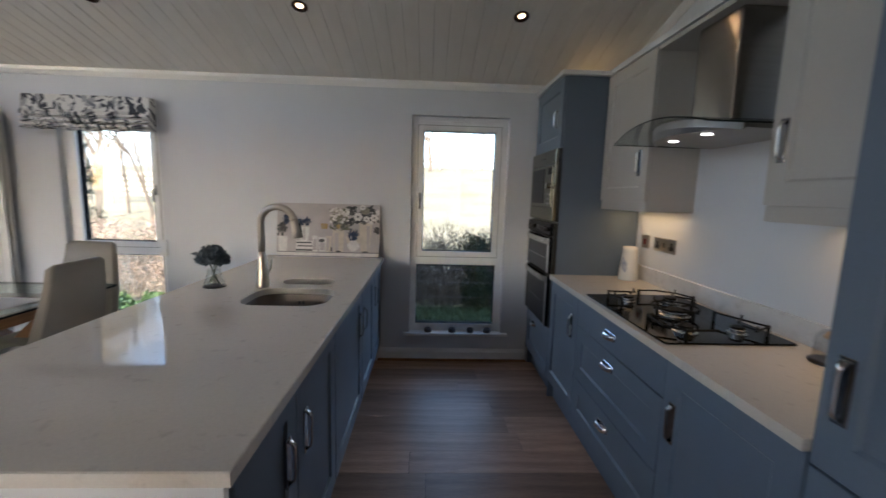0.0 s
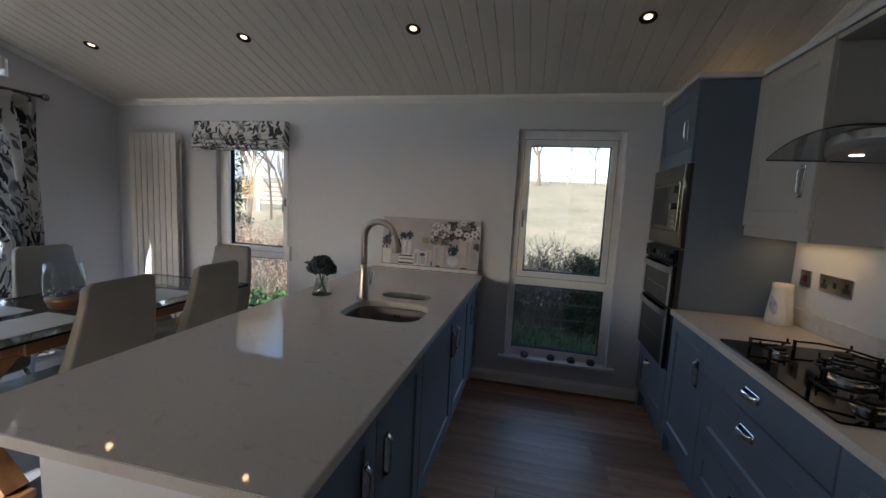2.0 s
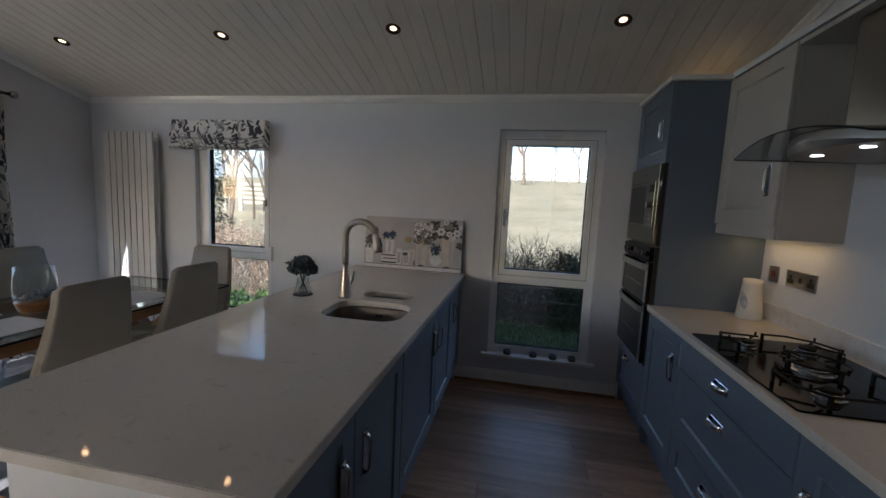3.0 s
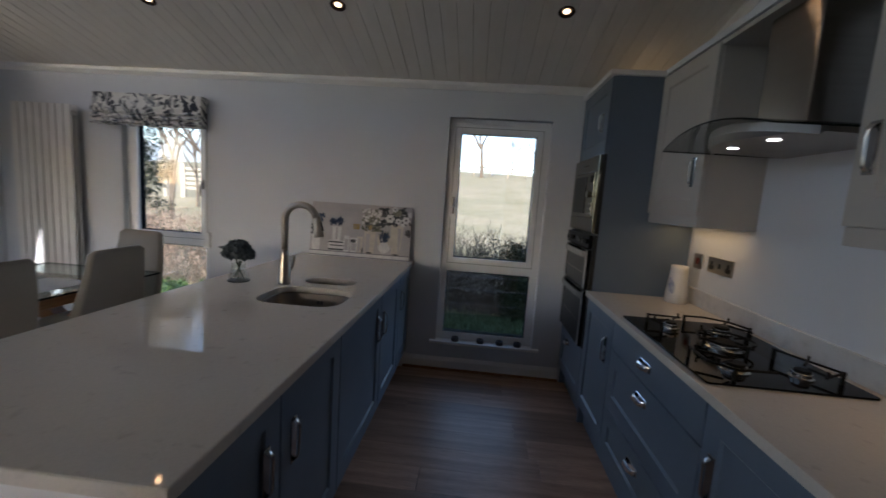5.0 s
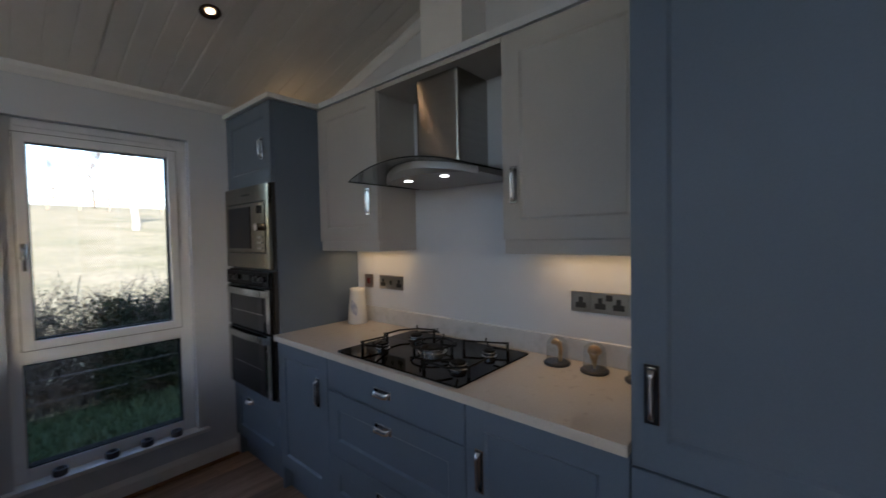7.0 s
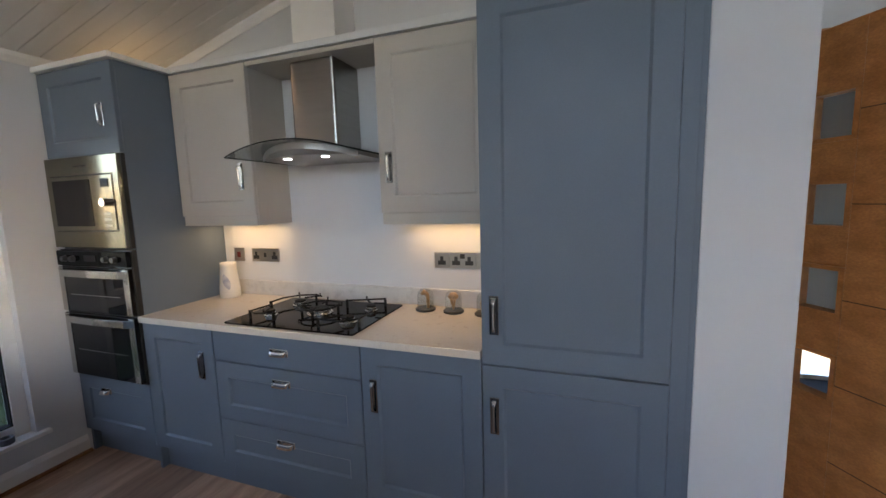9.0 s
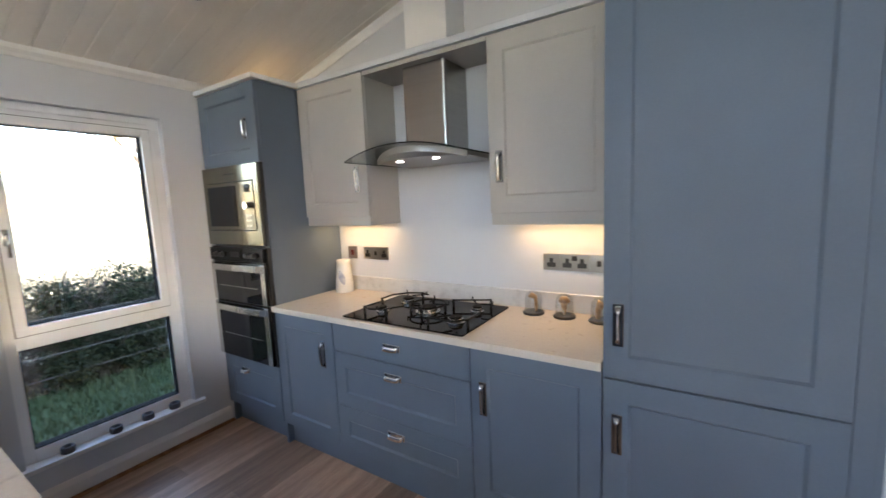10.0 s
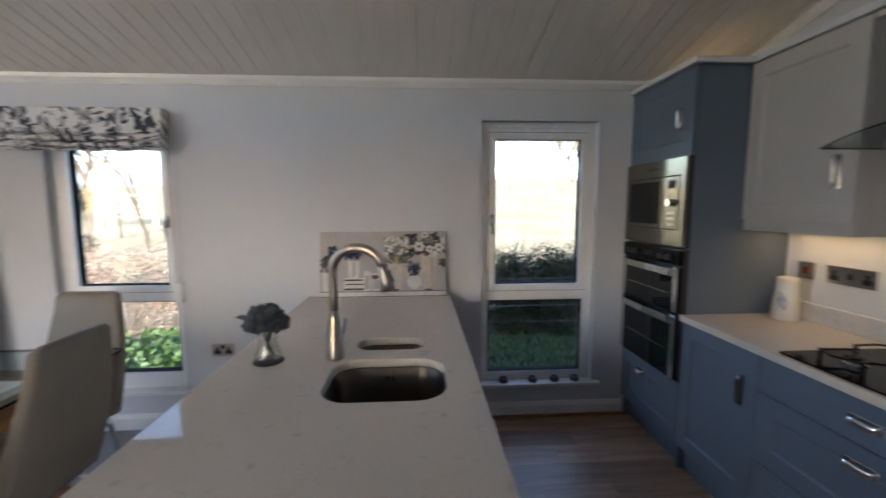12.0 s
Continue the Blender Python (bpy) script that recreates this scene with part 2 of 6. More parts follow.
M_IVY = material("bright_leaf", (0.10, 0.19, 0.05), 0.5, base2=(0.13, 0.20, 0.06), scale=8, grain=0.2)
M_BUD = material("budding_crown", (0.24, 0.20, 0.10), 0.85, base2=(0.33, 0.27, 0.14), scale=4)
M_FARTWIG = material("bare_crown_twigs", (0.30, 0.265, 0.21), 0.95, base2=(0.38, 0.34, 0.28), scale=4)
M_FENCE = material("weathered_fence", (0.33, 0.28, 0.21), 0.85, base2=(0.24, 0.20, 0.15), scale=6, grain=0.15)
M_GATE = material("bleached_gate_timber", (0.50, 0.46, 0.38), 0.85, base2=(0.40, 0.36, 0.29), scale=6, grain=0.15)
M_BIRCH = material("pale_birch_bark", (0.66, 0.63, 0.58), 0.8, base2=(0.50, 0.47, 0.42), scale=5, grain=0.1)
M_DECK = material("deck_timber", (0.42, 0.34, 0.24), 0.7, base2=(0.34, 0.27, 0.19), scale=4, grain=0.15, stretch=(1, 12, 1))
M_WIRE = material("fence_wire", (0.12, 0.12, 0.12), 0.4, 0.8)
# pale blue distance haze is mixed into the hill colour
M_HAZY_HILL = material("hazy_hill", (0.22, 0.28, 0.34), 0.95, base2=(0.28, 0.33, 0.36), scale=0.05)

M_BRONZE = material("dark_bronze", (0.10, 0.065, 0.045), 0.25, 1.0, scale=6)
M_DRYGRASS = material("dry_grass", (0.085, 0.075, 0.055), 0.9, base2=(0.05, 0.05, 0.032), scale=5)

M_CANOPY = material("satin_canopy_steel", (0.40, 0.39, 0.38), 0.45, 1.0, scale=4, rough_var=0.05)
M_PEBBLE = material("blue_grey_pebble", (0.13, 0.15, 0.17), 0.25, base2=(0.28, 0.29, 0.30), scale=60)
# dark golden tint stands in for the garden reflected in the microwave front
M_REFLECTION_STEEL = material("reflection_tinted_steel", (0.25, 0.235, 0.185), 0.13, 1.0, base2=(0.225, 0.21, 0.165), scale=4, rough_var=0.03)

# ---- mesh helpers ----
ROOT = {}


def thing(name, label, category, at=(0, 0, 0), group="", kind=""):
    """An Empty at a thing's base; its parts go under it."""
    ob = new(name)
    ob.empty_display_size = 0.05
    ob.location = at
    ROOT[ob] = Vector(at)
    return tagged(ob, label, category, group, kind)


def finish(bm, mat, smooth=False):
    me = bpy.data.meshes.new("mesh")
    bm.to_mesh(me)
    bm.free()
    for m in mat if isinstance(mat, (list, tuple)) else [mat]:
        me.materials.append(m)
    if smooth:
        me.shade_smooth()
    return me


def part(name, bm, mat, parent, label="", smooth=False, kind=""):
    """One mesh, given in world places, as a part of a thing or of a part."""
    base = ROOT[parent]
    bmesh.ops.translate(bm, vec=-base, verts=bm.verts)
    ob = new(name, finish(bm, mat, smooth))
    ob.parent = parent
    ROOT[ob] = base
    return tagged(ob, label, kind=kind)


def solid(name, bm, mat, label="", category="", kind="", group="", smooth=False):
    """A top-level thing or piece of the setting of one mesh, in world places."""
    ob = new(name, finish(bm, mat, smooth))
    ROOT[ob] = Vector((0, 0, 0))
    return tagged(ob, label, category, group, kind)


def box(x0, x1, y0, y1, z0, z1, bev=0.0, seg=1, into=None):
    bm = bmesh.new()
    bmesh.ops.create_cube(bm, size=1)
    for v in bm.verts:
        v.co = Vector((x0 + (v.co.x + 0.5) * (x1 - x0), y0 + (v.co.y + 0.5) * (y1 - y0), z0 + (v.co.z + 0.5) * (z1 - z0)))
    if bev:
        bmesh.ops.bevel(bm, geom=list(bm.edges), offset=bev, segments=seg, affect="EDGES", profile=0.7)
    return join(into, bm)


def join(into, bm):
    """Adds bm to into (if any)."""
    if into is None:
        return bm
    me = bpy.data.meshes.new("tmp")
    bm.to_mesh(me)
    bm.free()
    into.from_mesh(me)
    bpy.data.meshes.remove(me)
    return into


def prism(points, axis, a, b, bev=0.0, into=None):
    """A polygon in the plane across an axis, drawn out from a to b. points: (u, v) in the order of the other two axes."""
    bm = bmesh.new()
    put = {"x": lambda u, v, w: (w, u, v), "y": lambda u, v, w: (u, w, v), "z": lambda u, v, w: (u, v, w)}[axis]
    low = [bm.verts.new(put(u, v, a)) for u, v in points]
    high = [bm.verts.new(put(u, v, b)) for u, v in points]
    n = len(points)
    bm.faces.new(low), bm.faces.new(high)
    for i in range(n):
        bm.faces.new((low[i], low[(i + 1) % n], high[(i + 1) % n], high[i]))
    bmesh.ops.recalc_face_normals(bm, faces=bm.faces)
    if bev:
        bmesh.ops.bevel(bm, geom=list(bm.edges), offset=bev, segments=2, affect="EDGES")
    return join(into, bm)


def lathe(profile, at, seg=32, into=None, cap=True):
    """A turned shape: (radius, height) from the bottom up round an upright axis."""
    bm = bmesh.new()
    rings = []
    for r, z in profile:
        rings.append([bm.verts.new((at[0] + r * math.cos(2 * math.pi * k / seg), at[1] + r * math.sin(2 * math.pi * k / seg), at[2] + z)) for k in range(seg)])
    for a, b in zip(rings, rings[1:]):
        for k in range(seg):
            bm.faces.new((a[k], a[(k + 1) % seg], b[(k + 1) % seg], b[k]))
    if cap:
        bm.faces.new(rings[0][::-1]), bm.faces.new(rings[-1])
    return join(into, bm)


def tube(path, radius, seg=12, into=None, taper=None):
    """A round bar along a line of points."""
    bm = bmesh.new()
    pts = [Vector(p) for p in path]
    rings = []
    side = None
    for i, p in enumerate(pts):
        way = (pts[min(i + 1, len(pts) - 1)] - pts[max(i - 1, 0)]).normalized()
        if side is None:
            side = way.orthogonal().normalized()
        side = (side - way * side.dot(way)).normalized()
        up = way.cross(side)
        r = radius if taper is None else radius * taper[i]
        rings.append([bm.verts.new(p + r * (math.cos(2 * math.pi * k / seg) * side + math.sin(2 * math.pi * k / seg) * up)) for k in range(seg)])
    for a, b in zip(rings, rings[1:]):
        for k in range(seg):
            bm.faces.new((a[k], a[(k + 1) % seg], b[(k + 1) % seg], b[k]))
    bm.faces.new(rings[0][::-1]), bm.faces.new(rings[-1])
    return join(into, bm)


def rounded(cx, cy, w, h, r, seg=6):
    """The outline of a rounded rectangle."""
    out = []
    for sx, sy, a0 in ((1, 1, 0), (-1, 1, 90), (-1, -1, 180), (1, -1, 270)):
        for k in range(seg + 1):
            a = radians(a0 + 90 * k / seg)
            out.append((cx + sx * (w / 2 - r) + r * math.cos(a), cy + sy * (h / 2 - r) + r * math.sin(a)))
    return out


def slab(outline, holes, z0, z1, bev=0.0):
    """A flat slab with holes through it."""
    bm = bmesh.new()
    edges = []
    for loop in [outline, *holes]:
        vs = [bm.verts.new((x, y, z1)) for x, y in loop]
        edges += [bm.edges.new((vs[i], vs[(i + 1) % len(vs)])) for i in range(len(vs))]
    bmesh.ops.triangle_fill(bm, use_beauty=True, use_dissolve=False, edges=edges)
    top = list(bm.faces)
    ext = bmesh.ops.extrude_face_region(bm, geom=top)
    bmesh.ops.translate(bm, vec=(0, 0, z0 - z1), verts=[v for v in ext["geom"] if isinstance(v, bmesh.types.BMVert)])
    bmesh.ops.recalc_face_normals(bm, faces=bm.faces)
    if bev:
        rim = [e for e in bm.edges if len(e.link_faces) == 2 and abs(e.link_faces[0].normal.dot(e.link_faces[1].normal)) < 0.1 and all(v.co.z > z1 - 1e-4 for v in e.verts)]
        bmesh.ops.bevel(bm, geom=rim, offset=bev, segments=2, affect="EDGES")
    return bm


def shaker(face_x, side, y0, y1, z0, z1, rail=0.106, thick=0.02, flat=False, top=0.0):
    """A cabinet front across x: its face at face_x, looking to side (-1 or 1), with a sunk panel."""
    bm = bmesh.new()
    bmesh.ops.create_cube(bm, size=1)
    xa, xb = face_x, face_x - side * thick
    for v in bm.verts:
        v.co = Vector((xa if v.co.x * side > 0 else xb, y0 + (v.co.y + 0.5) * (y1 - y0), z0 + (v.co.z + 0.5) * (z1 - z0)))
    front = [f for f in bm.faces if abs(f.normal.x) > 0.9 and all(abs(v.co.x - xa) < 1e-6 for v in f.verts)]
    rim = [e for e in front[0].edges]
    if not flat:
        bmesh.ops.inset_region(bm, faces=front, thickness=rail, depth=0)
        for v in front[0].verts:
            if v.co.z > (z0 + z1) / 2:
                v.co.z -= top
        bmesh.ops.inset_region(bm, faces=front, thickness=0.003, depth=0)
        bmesh.ops.inset_region(bm, faces=front, thickness=0.013, depth=0)
        bmesh.ops.translate(bm, vec=(-side * 0.0085, 0, 0), verts=front[0].verts)
    bmesh.ops.recalc_face_normals(bm, faces=bm.faces)
    rim = [e for e in bm.edges if all(abs(v.co.x - xa) < 1e-6 for v in e.verts) and any(abs(f.normal.x) < 0.1 and f.calc_area() > thick * 0.03 and not all(abs(v.co.x - xa) < 0.0095 for v in f.verts) for f in e.link_faces)]
    bmesh.ops.bevel(bm, geom=rim, offset=0.002, segments=2, affect="EDGES")
    return bm


def pull(face_x, side, y, z, parent, upright=True, length=0.15):
    """A chrome bow handle on a plate: plate, bow."""
    w = 0.0175
    a, b = (w, length / 2) if upright else (length / 2 * 0.72, w)
    plate = part("backplate", box(min(face_x, face_x + side * 0.004), max(face_x, face_x + side * 0.004), y - a, y + a, z - b, z + b, 0.0015), M_DARKCHROME if upright else M_CHROME, parent, "dark polished backplate" if upright else "chrome backplate")
    bow = bmesh.new()
    n = 13
    for k in range(n):
        u = k / (n - 1) * 2 - 1
        rise = max(0.0, 1 - abs(u) ** 7) ** 0.5 * (1.0 + 0.12 * u)
        out = face_x + side * (0.004 + (0.0145 * rise if upright else 0.018 * (1 - u ** 4) ** 0.5))
        half = (0.0048 + (0.022 if u > 0 else 0.012) * max(0.0, abs(u) - 0.62) if upright else 0.0125) + (0.004 if abs(u) > 0.85 and not upright else 0)
        l = u * (length / 2 - 0.008) * (1 if upright else 0.72)
        ring = []
        for da, dx in ((-half, 0), (half, 0), (half * 0.6, 0.005), (-half * 0.6, 0.005)) if upright else ((-half, 0), (half, 0), (half * 0.75, 0.004), (-half * 0.7, 0.012)):
            ring.append(bow.verts.new((out + side * dx, y + (da if upright else l), z + (l if upright else da))))
        if k:
            for i in range(4):
                bow.faces.new((last[i], last[(i + 1) % 4], ring[(i + 1) % 4], ring[i]))
        else:
            bow.faces.new(ring)
        last = ring
    bow.faces.new(last)
    bmesh.ops.recalc_face_normals(bow, faces=bow.faces)
    part("bow", bow, M_PULL if upright else M_CHROME, parent, "chrome bow handle", smooth=True)
    return plate


# chrome base darkened to imitate the dark surroundings it reflects
M_PULL = material("dimmed_chrome_bow", (0.52, 0.52, 0.52), 0.11, 1.0, scale=9)
M_DARKCHROME = material("dark_chrome_plate", (0.34, 0.34, 0.345), 0.12, 1.0, scale=8)

# ---- large structure ----
XR, YB, XL, YS = 1.435, 3.35, -4.10, -2.9
RIDGE_Y, EAVES, SLOPE = 0.2, 2.315, 0.268


def ceil_z(y):
    return EAVES + SLOPE * (YB - y if y > RIDGE_Y else (YB - RIDGE_Y) - (RIDGE_Y - y))


# north wall with two openings
WIN = (-0.165, 0.63, 0.25, 2.07)
WIN2 = (-2.95, -2.17, 0.27, 2.07)
wn = bmesh.new()
for x0, x1, z0, z1 in ((XL - 0.15, WIN2[0], -0.1, 2.5), (WIN2[1], WIN[0], -0.1, 2.5), (WIN[1], XR + 0.15, -0.1, 2.5),
                       (WIN2[0], WIN2[1], -0.1, WIN2[2]), (WIN2[0], WIN2[1], WIN2[3], 2.5), (WIN[0], WIN[1], -0.1, WIN[2]), (WIN[0], WIN[1], WIN[3], 2.5)):
    box(x0, x1, YB, YB + 0.15, z0, z1, into=wn)
bmesh.ops.remove_doubles(wn, verts=wn.verts, dist=0.0005)
solid("wall_north", wn, M_WALL, "pale grey painted wall with two tall windows", "wall", "structure")
# east wall, with the doorway to the hall beside the stub
TOP = ceil_z(RIDGE_Y) + 0.1
we = bmesh.new()
box(XR, XR + 0.15, -0.14, YB, -0.1, TOP, into=we)
solid("wall_east", we, M_WALL, "pale grey painted wall behind the hob", "wall", "structure")
ws = bmesh.new()
box(0.885, XR, -0.14, 0.128, -0.1, TOP, 0.003, into=ws)
solid("wall_stub", ws, M_WALL, "pale grey partition end beside the fridge housing", "wall", "structure")
wh = bmesh.new()
box(1.24, 1.36, -1.06, -0.14, 2.03, TOP, into=wh)
box(1.24, 1.36, YS, -1.06, -0.1, TOP, into=wh)
solid("wall_hall", wh, M_WALL, "pale wall round the hall doorway", "wall", "structure")
hb = bmesh.new()
# added low gap lets daylight through, standing in for a sunlit floor beyond
box(3.2, 3.3, YS, -0.14, -0.1, 0.03, into=hb)
box(3.2, 3.3, YS, -0.14, 0.50, TOP, into=hb)
box(3.2, 3.3, YS, -2.4, 0.03, 0.50, into=hb)
box(3.2, 3.3, -0.6, -0.14, 0.03, 0.50, into=hb)
box(1.585, 3.3, -0.14, 0.0, -0.1, TOP, into=hb)
solid("wall_hall_end", hb, M_WHITE, "white wall at the end of the hall with an added low light opening", "wall", "structure")
# unseen south opening, sized and placed for the light it lets in
WIN4 = (-3.80, -2.12, 0.90, 2.07)
south = bmesh.new()
for x0, x1, z0, z1 in ((XL - 0.15, WIN4[0], -0.1, 3.4), (WIN4[1], 3.3, -0.1, 3.4), (WIN4[0], WIN4[1], -0.1, WIN4[2]), (WIN4[0], WIN4[1], WIN4[3], 3.4)):
    box(x0, x1, YS - 0.15, YS, z0, z1, into=south)
solid("wall_south", south, M_WALL, "plain pale grey wall", "wall", "structure")
# west gable wall: glazed doors and gable lights
DOOR_W = (-1.7, 2.52, 0.0, 2.12)
PIER = (-1.70, 1.10)
ww = bmesh.new()
prism([(DOOR_W[1], -0.1), (YB + 0.15, -0.1), (YB + 0.15, ceil_z(YB) + 0.1), (DOOR_W[1], ceil_z(DOOR_W[1]) + 0.1)], "x", XL - 0.15, XL, into=ww)
prism([(YS - 0.15, -0.1), (DOOR_W[0], -0.1), (DOOR_W[0], ceil_z(DOOR_W[0]) + 0.1), (YS - 0.15, ceil_z(YS) + 0.1)], "x", XL - 0.15, XL, into=ww)
box(XL - 0.15, XL, DOOR_W[0], DOOR_W[1], 2.12, 2.28, into=ww)
box(XL - 0.15, XL, DOOR_W[0], DOOR_W[1], -0.1, 0.0, into=ww)
box(XL - 0.15, XL, PIER[0], PIER[1], 0.0, 2.12, into=ww)
prism([(2.52, ceil_z(2.52) - 0.12), (2.52, ceil_z(2.52) + 0.1), (RIDGE_Y, TOP), (-1.7, ceil_z(-1.7) + 0.1), (-1.7, ceil_z(-1.7) - 0.12), (RIDGE_Y, ceil_z(RIDGE_Y) - 0.12)], "x", XL - 0.15, XL, into=ww)
solid("wall_west", ww, M_WALL, "grey gable wall with glazed doors", "wall", "structure")

# boarded ceiling: narrow boards that run up the slope, in one mesh
BOARD = 0.0975
ce = bmesh.new()
for part_y in ((RIDGE_Y, YB + 0.1), (YS - 0.1, RIDGE_Y)):
    x = XL - 0.1
    while x < 3.3:
        bm = bmesh.new()
        xa, xb = x + 0.0005, x + BOARD - 0.0005
        prof = [(xa, 0.0035), (xa + 0.0045, 0.0), (xb - 0.0045, 0.0), (xb, 0.0035), (xb, 0.02), (xa, 0.02)]
        rows = []
        for y in part_y:
            rows.append([bm.verts.new((px, y, ceil_z(y) + pz)) for px, pz in prof])
        for i in range(6):
            bm.faces.new((rows[0][i], rows[0][(i + 1) % 6], rows[1][(i + 1) % 6], rows[1][i]))
        join(ce, bm)
        x += BOARD
bmesh.ops.recalc_face_normals(ce, faces=ce.faces)
solid("ceiling", ce, M_CEIL, "cream painted tongue-and-groove boarded ceiling, sloping", "ceiling", "structure")
rf = bmesh.new()
prism([(YB + 0.24, ceil_z(YB + 0.24) + 0.06), (RIDGE_Y, TOP), (YS - 0.5, ceil_z(YS - 0.5) + 0.06), (YS - 0.5, ceil_z(YS - 0.5) + 0.2), (RIDGE_Y, TOP + 0.15), (YB + 0.24, ceil_z(YB + 0.24) + 0.2)], "x", XL - 0.86, 3.8, into=rf)
solid("roof", rf, M_RUBBER, "dark roof over the lodge", "roof", "structure")

# coving along the walls
cv = bmesh.new()


def coving(p, q, inward, into):
    """A small cove bar from p to q below the ceiling, on the side named by inward."""
    p, q, w = Vector(p), Vector(q), Vector(inward)
    bm = bmesh.new()
    rows = []
    for o in (p, q):
        rows.append([bm.verts.new(o + w * a + Vector((0, 0, b))) for a, b in ((0, -0.045), (0.008, -0.045), (0.016, -0.03), (0.03, -0.014), (0.034, 0.012), (0, 0.02))])
    for i in range(6):
        bm.faces.new((rows[0][i], rows[0][(i + 1) % 6], rows[1][(i + 1) % 6], rows[1][i]))
    bm.faces.new(rows[0]), bm.faces.new(rows[1])
    bmesh.ops.recalc_face_normals(bm, faces=bm.faces)
    join(into, bm)


coving((XL, YB, EAVES), (XR, YB, EAVES), (0, -1, 0), cv)
coving((XR, YB, EAVES), (XR, RIDGE_Y, ceil_z(RIDGE_Y)), (-1, 0, 0), cv)
coving((XL, YB, EAVES), (XL, RIDGE_Y, ceil_z(RIDGE_Y)), (1, 0, 0), cv)
solid("trim", cv, M_WHITE, "white painted coving between wall and ceiling", "coving", "structure")

# skirting with its brown bead
sk = bmesh.new()
prism([(YB, 0.0), (YB - 0.016, 0.0), (YB - 0.016, 0.082), (YB - 0.009, 0.102), (YB - 0.004, 0.112), (YB, 0.112)], "x", XL, XR - 0.58, into=sk)
prism([(XL, 0.0), (XL + 0.016, 0.0), (XL + 0.016, 0.082), (XL + 0.009, 0.102), (XL + 0.004, 0.112), (XL, 0.112)], "y", DOOR_W[1], YB - 0.016, into=sk)
solid("baseboard", sk, M_WHITE, "white painted skirting board", "skirting", "structure")
solid("trim_floor_bead", prism([(YB - 0.016, 0.006), (YB - 0.034, 0.006), (YB - 0.030, 0.016), (YB - 0.016, 0.022)], "x", -0.43, 0.86), M_OAK_X, "brown wooden bead at the skirting", "trim", "structure")

# floors
fl = solid("floor", box(-1.10, 3.3, YS, YB, -0.08, -0.004), M_RUBBER, "wood laminate plank floor in warm brown", "floor", "structure")
solid("floor_carpet", box(XL, -1.10, YS, YB, -0.08, 0.004), M_CARPET, "grey carpet of the dining area", "carpet", "structure")


# ---- windows ----
def tall_window(name, w, upper, lower, handle_left, label):
    """A white two-light window in the north wall: frame, sash, panes, seals, handle, sill. upper, lower: glass as (x0, x1, z0, z1)."""
    x0, x1, z0, z1 = w
    t = thing(name, label, "window", (x0, YB, z0), kind="structure")
    fr = bmesh.new()
    ya, yb = YB + 0.05, YB + 0.12
    tr0, tr1 = lower[3], upper[2]
    for a in ((x0, lower[0], z0, z1), (lower[1], x1, z0, z1), (lower[0], lower[1], z0, lower[2]), (lower[0], lower[1], upper[3] + 0.045, z1), (lower[0], lower[1], tr0, tr1 - 0.042)):
        box(a[0], a[1], ya, yb, a[2], a[3], 0.004, 2, into=fr)
    part("window_frame", fr, M_UPVC, t, "white plastic window frame")
    sa = bmesh.new()
    for a in ((upper[0] - 0.045, upper[0], upper[2] - 0.045, upper[3] + 0.045), (upper[1], upper[1] + 0.045, upper[2] - 0.045, upper[3] + 0.045), (upper[0], upper[1], upper[2] - 0.045, upper[2]), (upper[0], upper[1], upper[3], upper[3] + 0.045)):
        box(a[0], a[1], ya - 0.014, yb - 0.01, a[2], a[3], 0.005, 2, into=sa)
    part("sash", sa, M_UPVC, t, "white opening sash")
    # grey strips imitate the shaded gap between sash and frame
    gk = bmesh.new()
    u0, u1, v0, v1 = upper[0] - 0.049, upper[1] + 0.049, upper[2] - 0.049, upper[3] + 0.049
    for a in ((u0, u0 + 0.0035, v0, v1), (u1 - 0.0035, u1, v0, v1), (u0 + 0.0035, u1 - 0.0035, v0, v0 + 0.0035), (u0 + 0.0035, u1 - 0.0035, v1 - 0.0035, v1)):
        box(a[0], a[1], ya - 0.003, ya - 0.0002, a[2], a[3], into=gk)
    part("sash_gap_line", gk, M_SASH_GAP, t, "thin grey strip for the shaded gap round the sash")
    part("trickle_vent", box(x0 + 0.06, x1 - 0.06, ya - 0.016, ya, z1 - 0.042, z1 - 0.020, 0.004, 2), M_UPVC, t, "white trickle vent under the head")
    for n, g in (("pane", upper), ("pane", lower)):
        p = part(n, box(g[0] - 0.003, g[1] + 0.003, YB + 0.075, YB + 0.079, g[2] - 0.003, g[3] + 0.003), M_DIMMED_PANE, t, "clear window glass")
        p.visible_shadow = False
        se = bmesh.new()
        for a in ((g[0], g[0] + 0.006, g[2], g[3]), (g[1] - 0.006, g[1], g[2], g[3]), (g[0], g[1], g[2], g[2] + 0.006), (g[0], g[1], g[3] - 0.006, g[3])):
            box(a[0], a[1], YB + 0.058, YB + 0.074, a[2], a[3], into=se)
        box(g[0], g[1], YB + 0.080, YB + 0.121, g[2] + 0.0005, g[2] + 0.004, into=se)
        for xe in (g[0] + 0.0005, g[1] - 0.0045):
            box(xe, xe + 0.004, YB + 0.080, YB + 0.104, g[2] + 0.005, g[3] - 0.001, into=se)
        part("seal", se, M_RUBBER, t, "black glazing seal")
    hx = upper[0] - 0.024 if handle_left else upper[1] + 0.024
    hz = 1.40
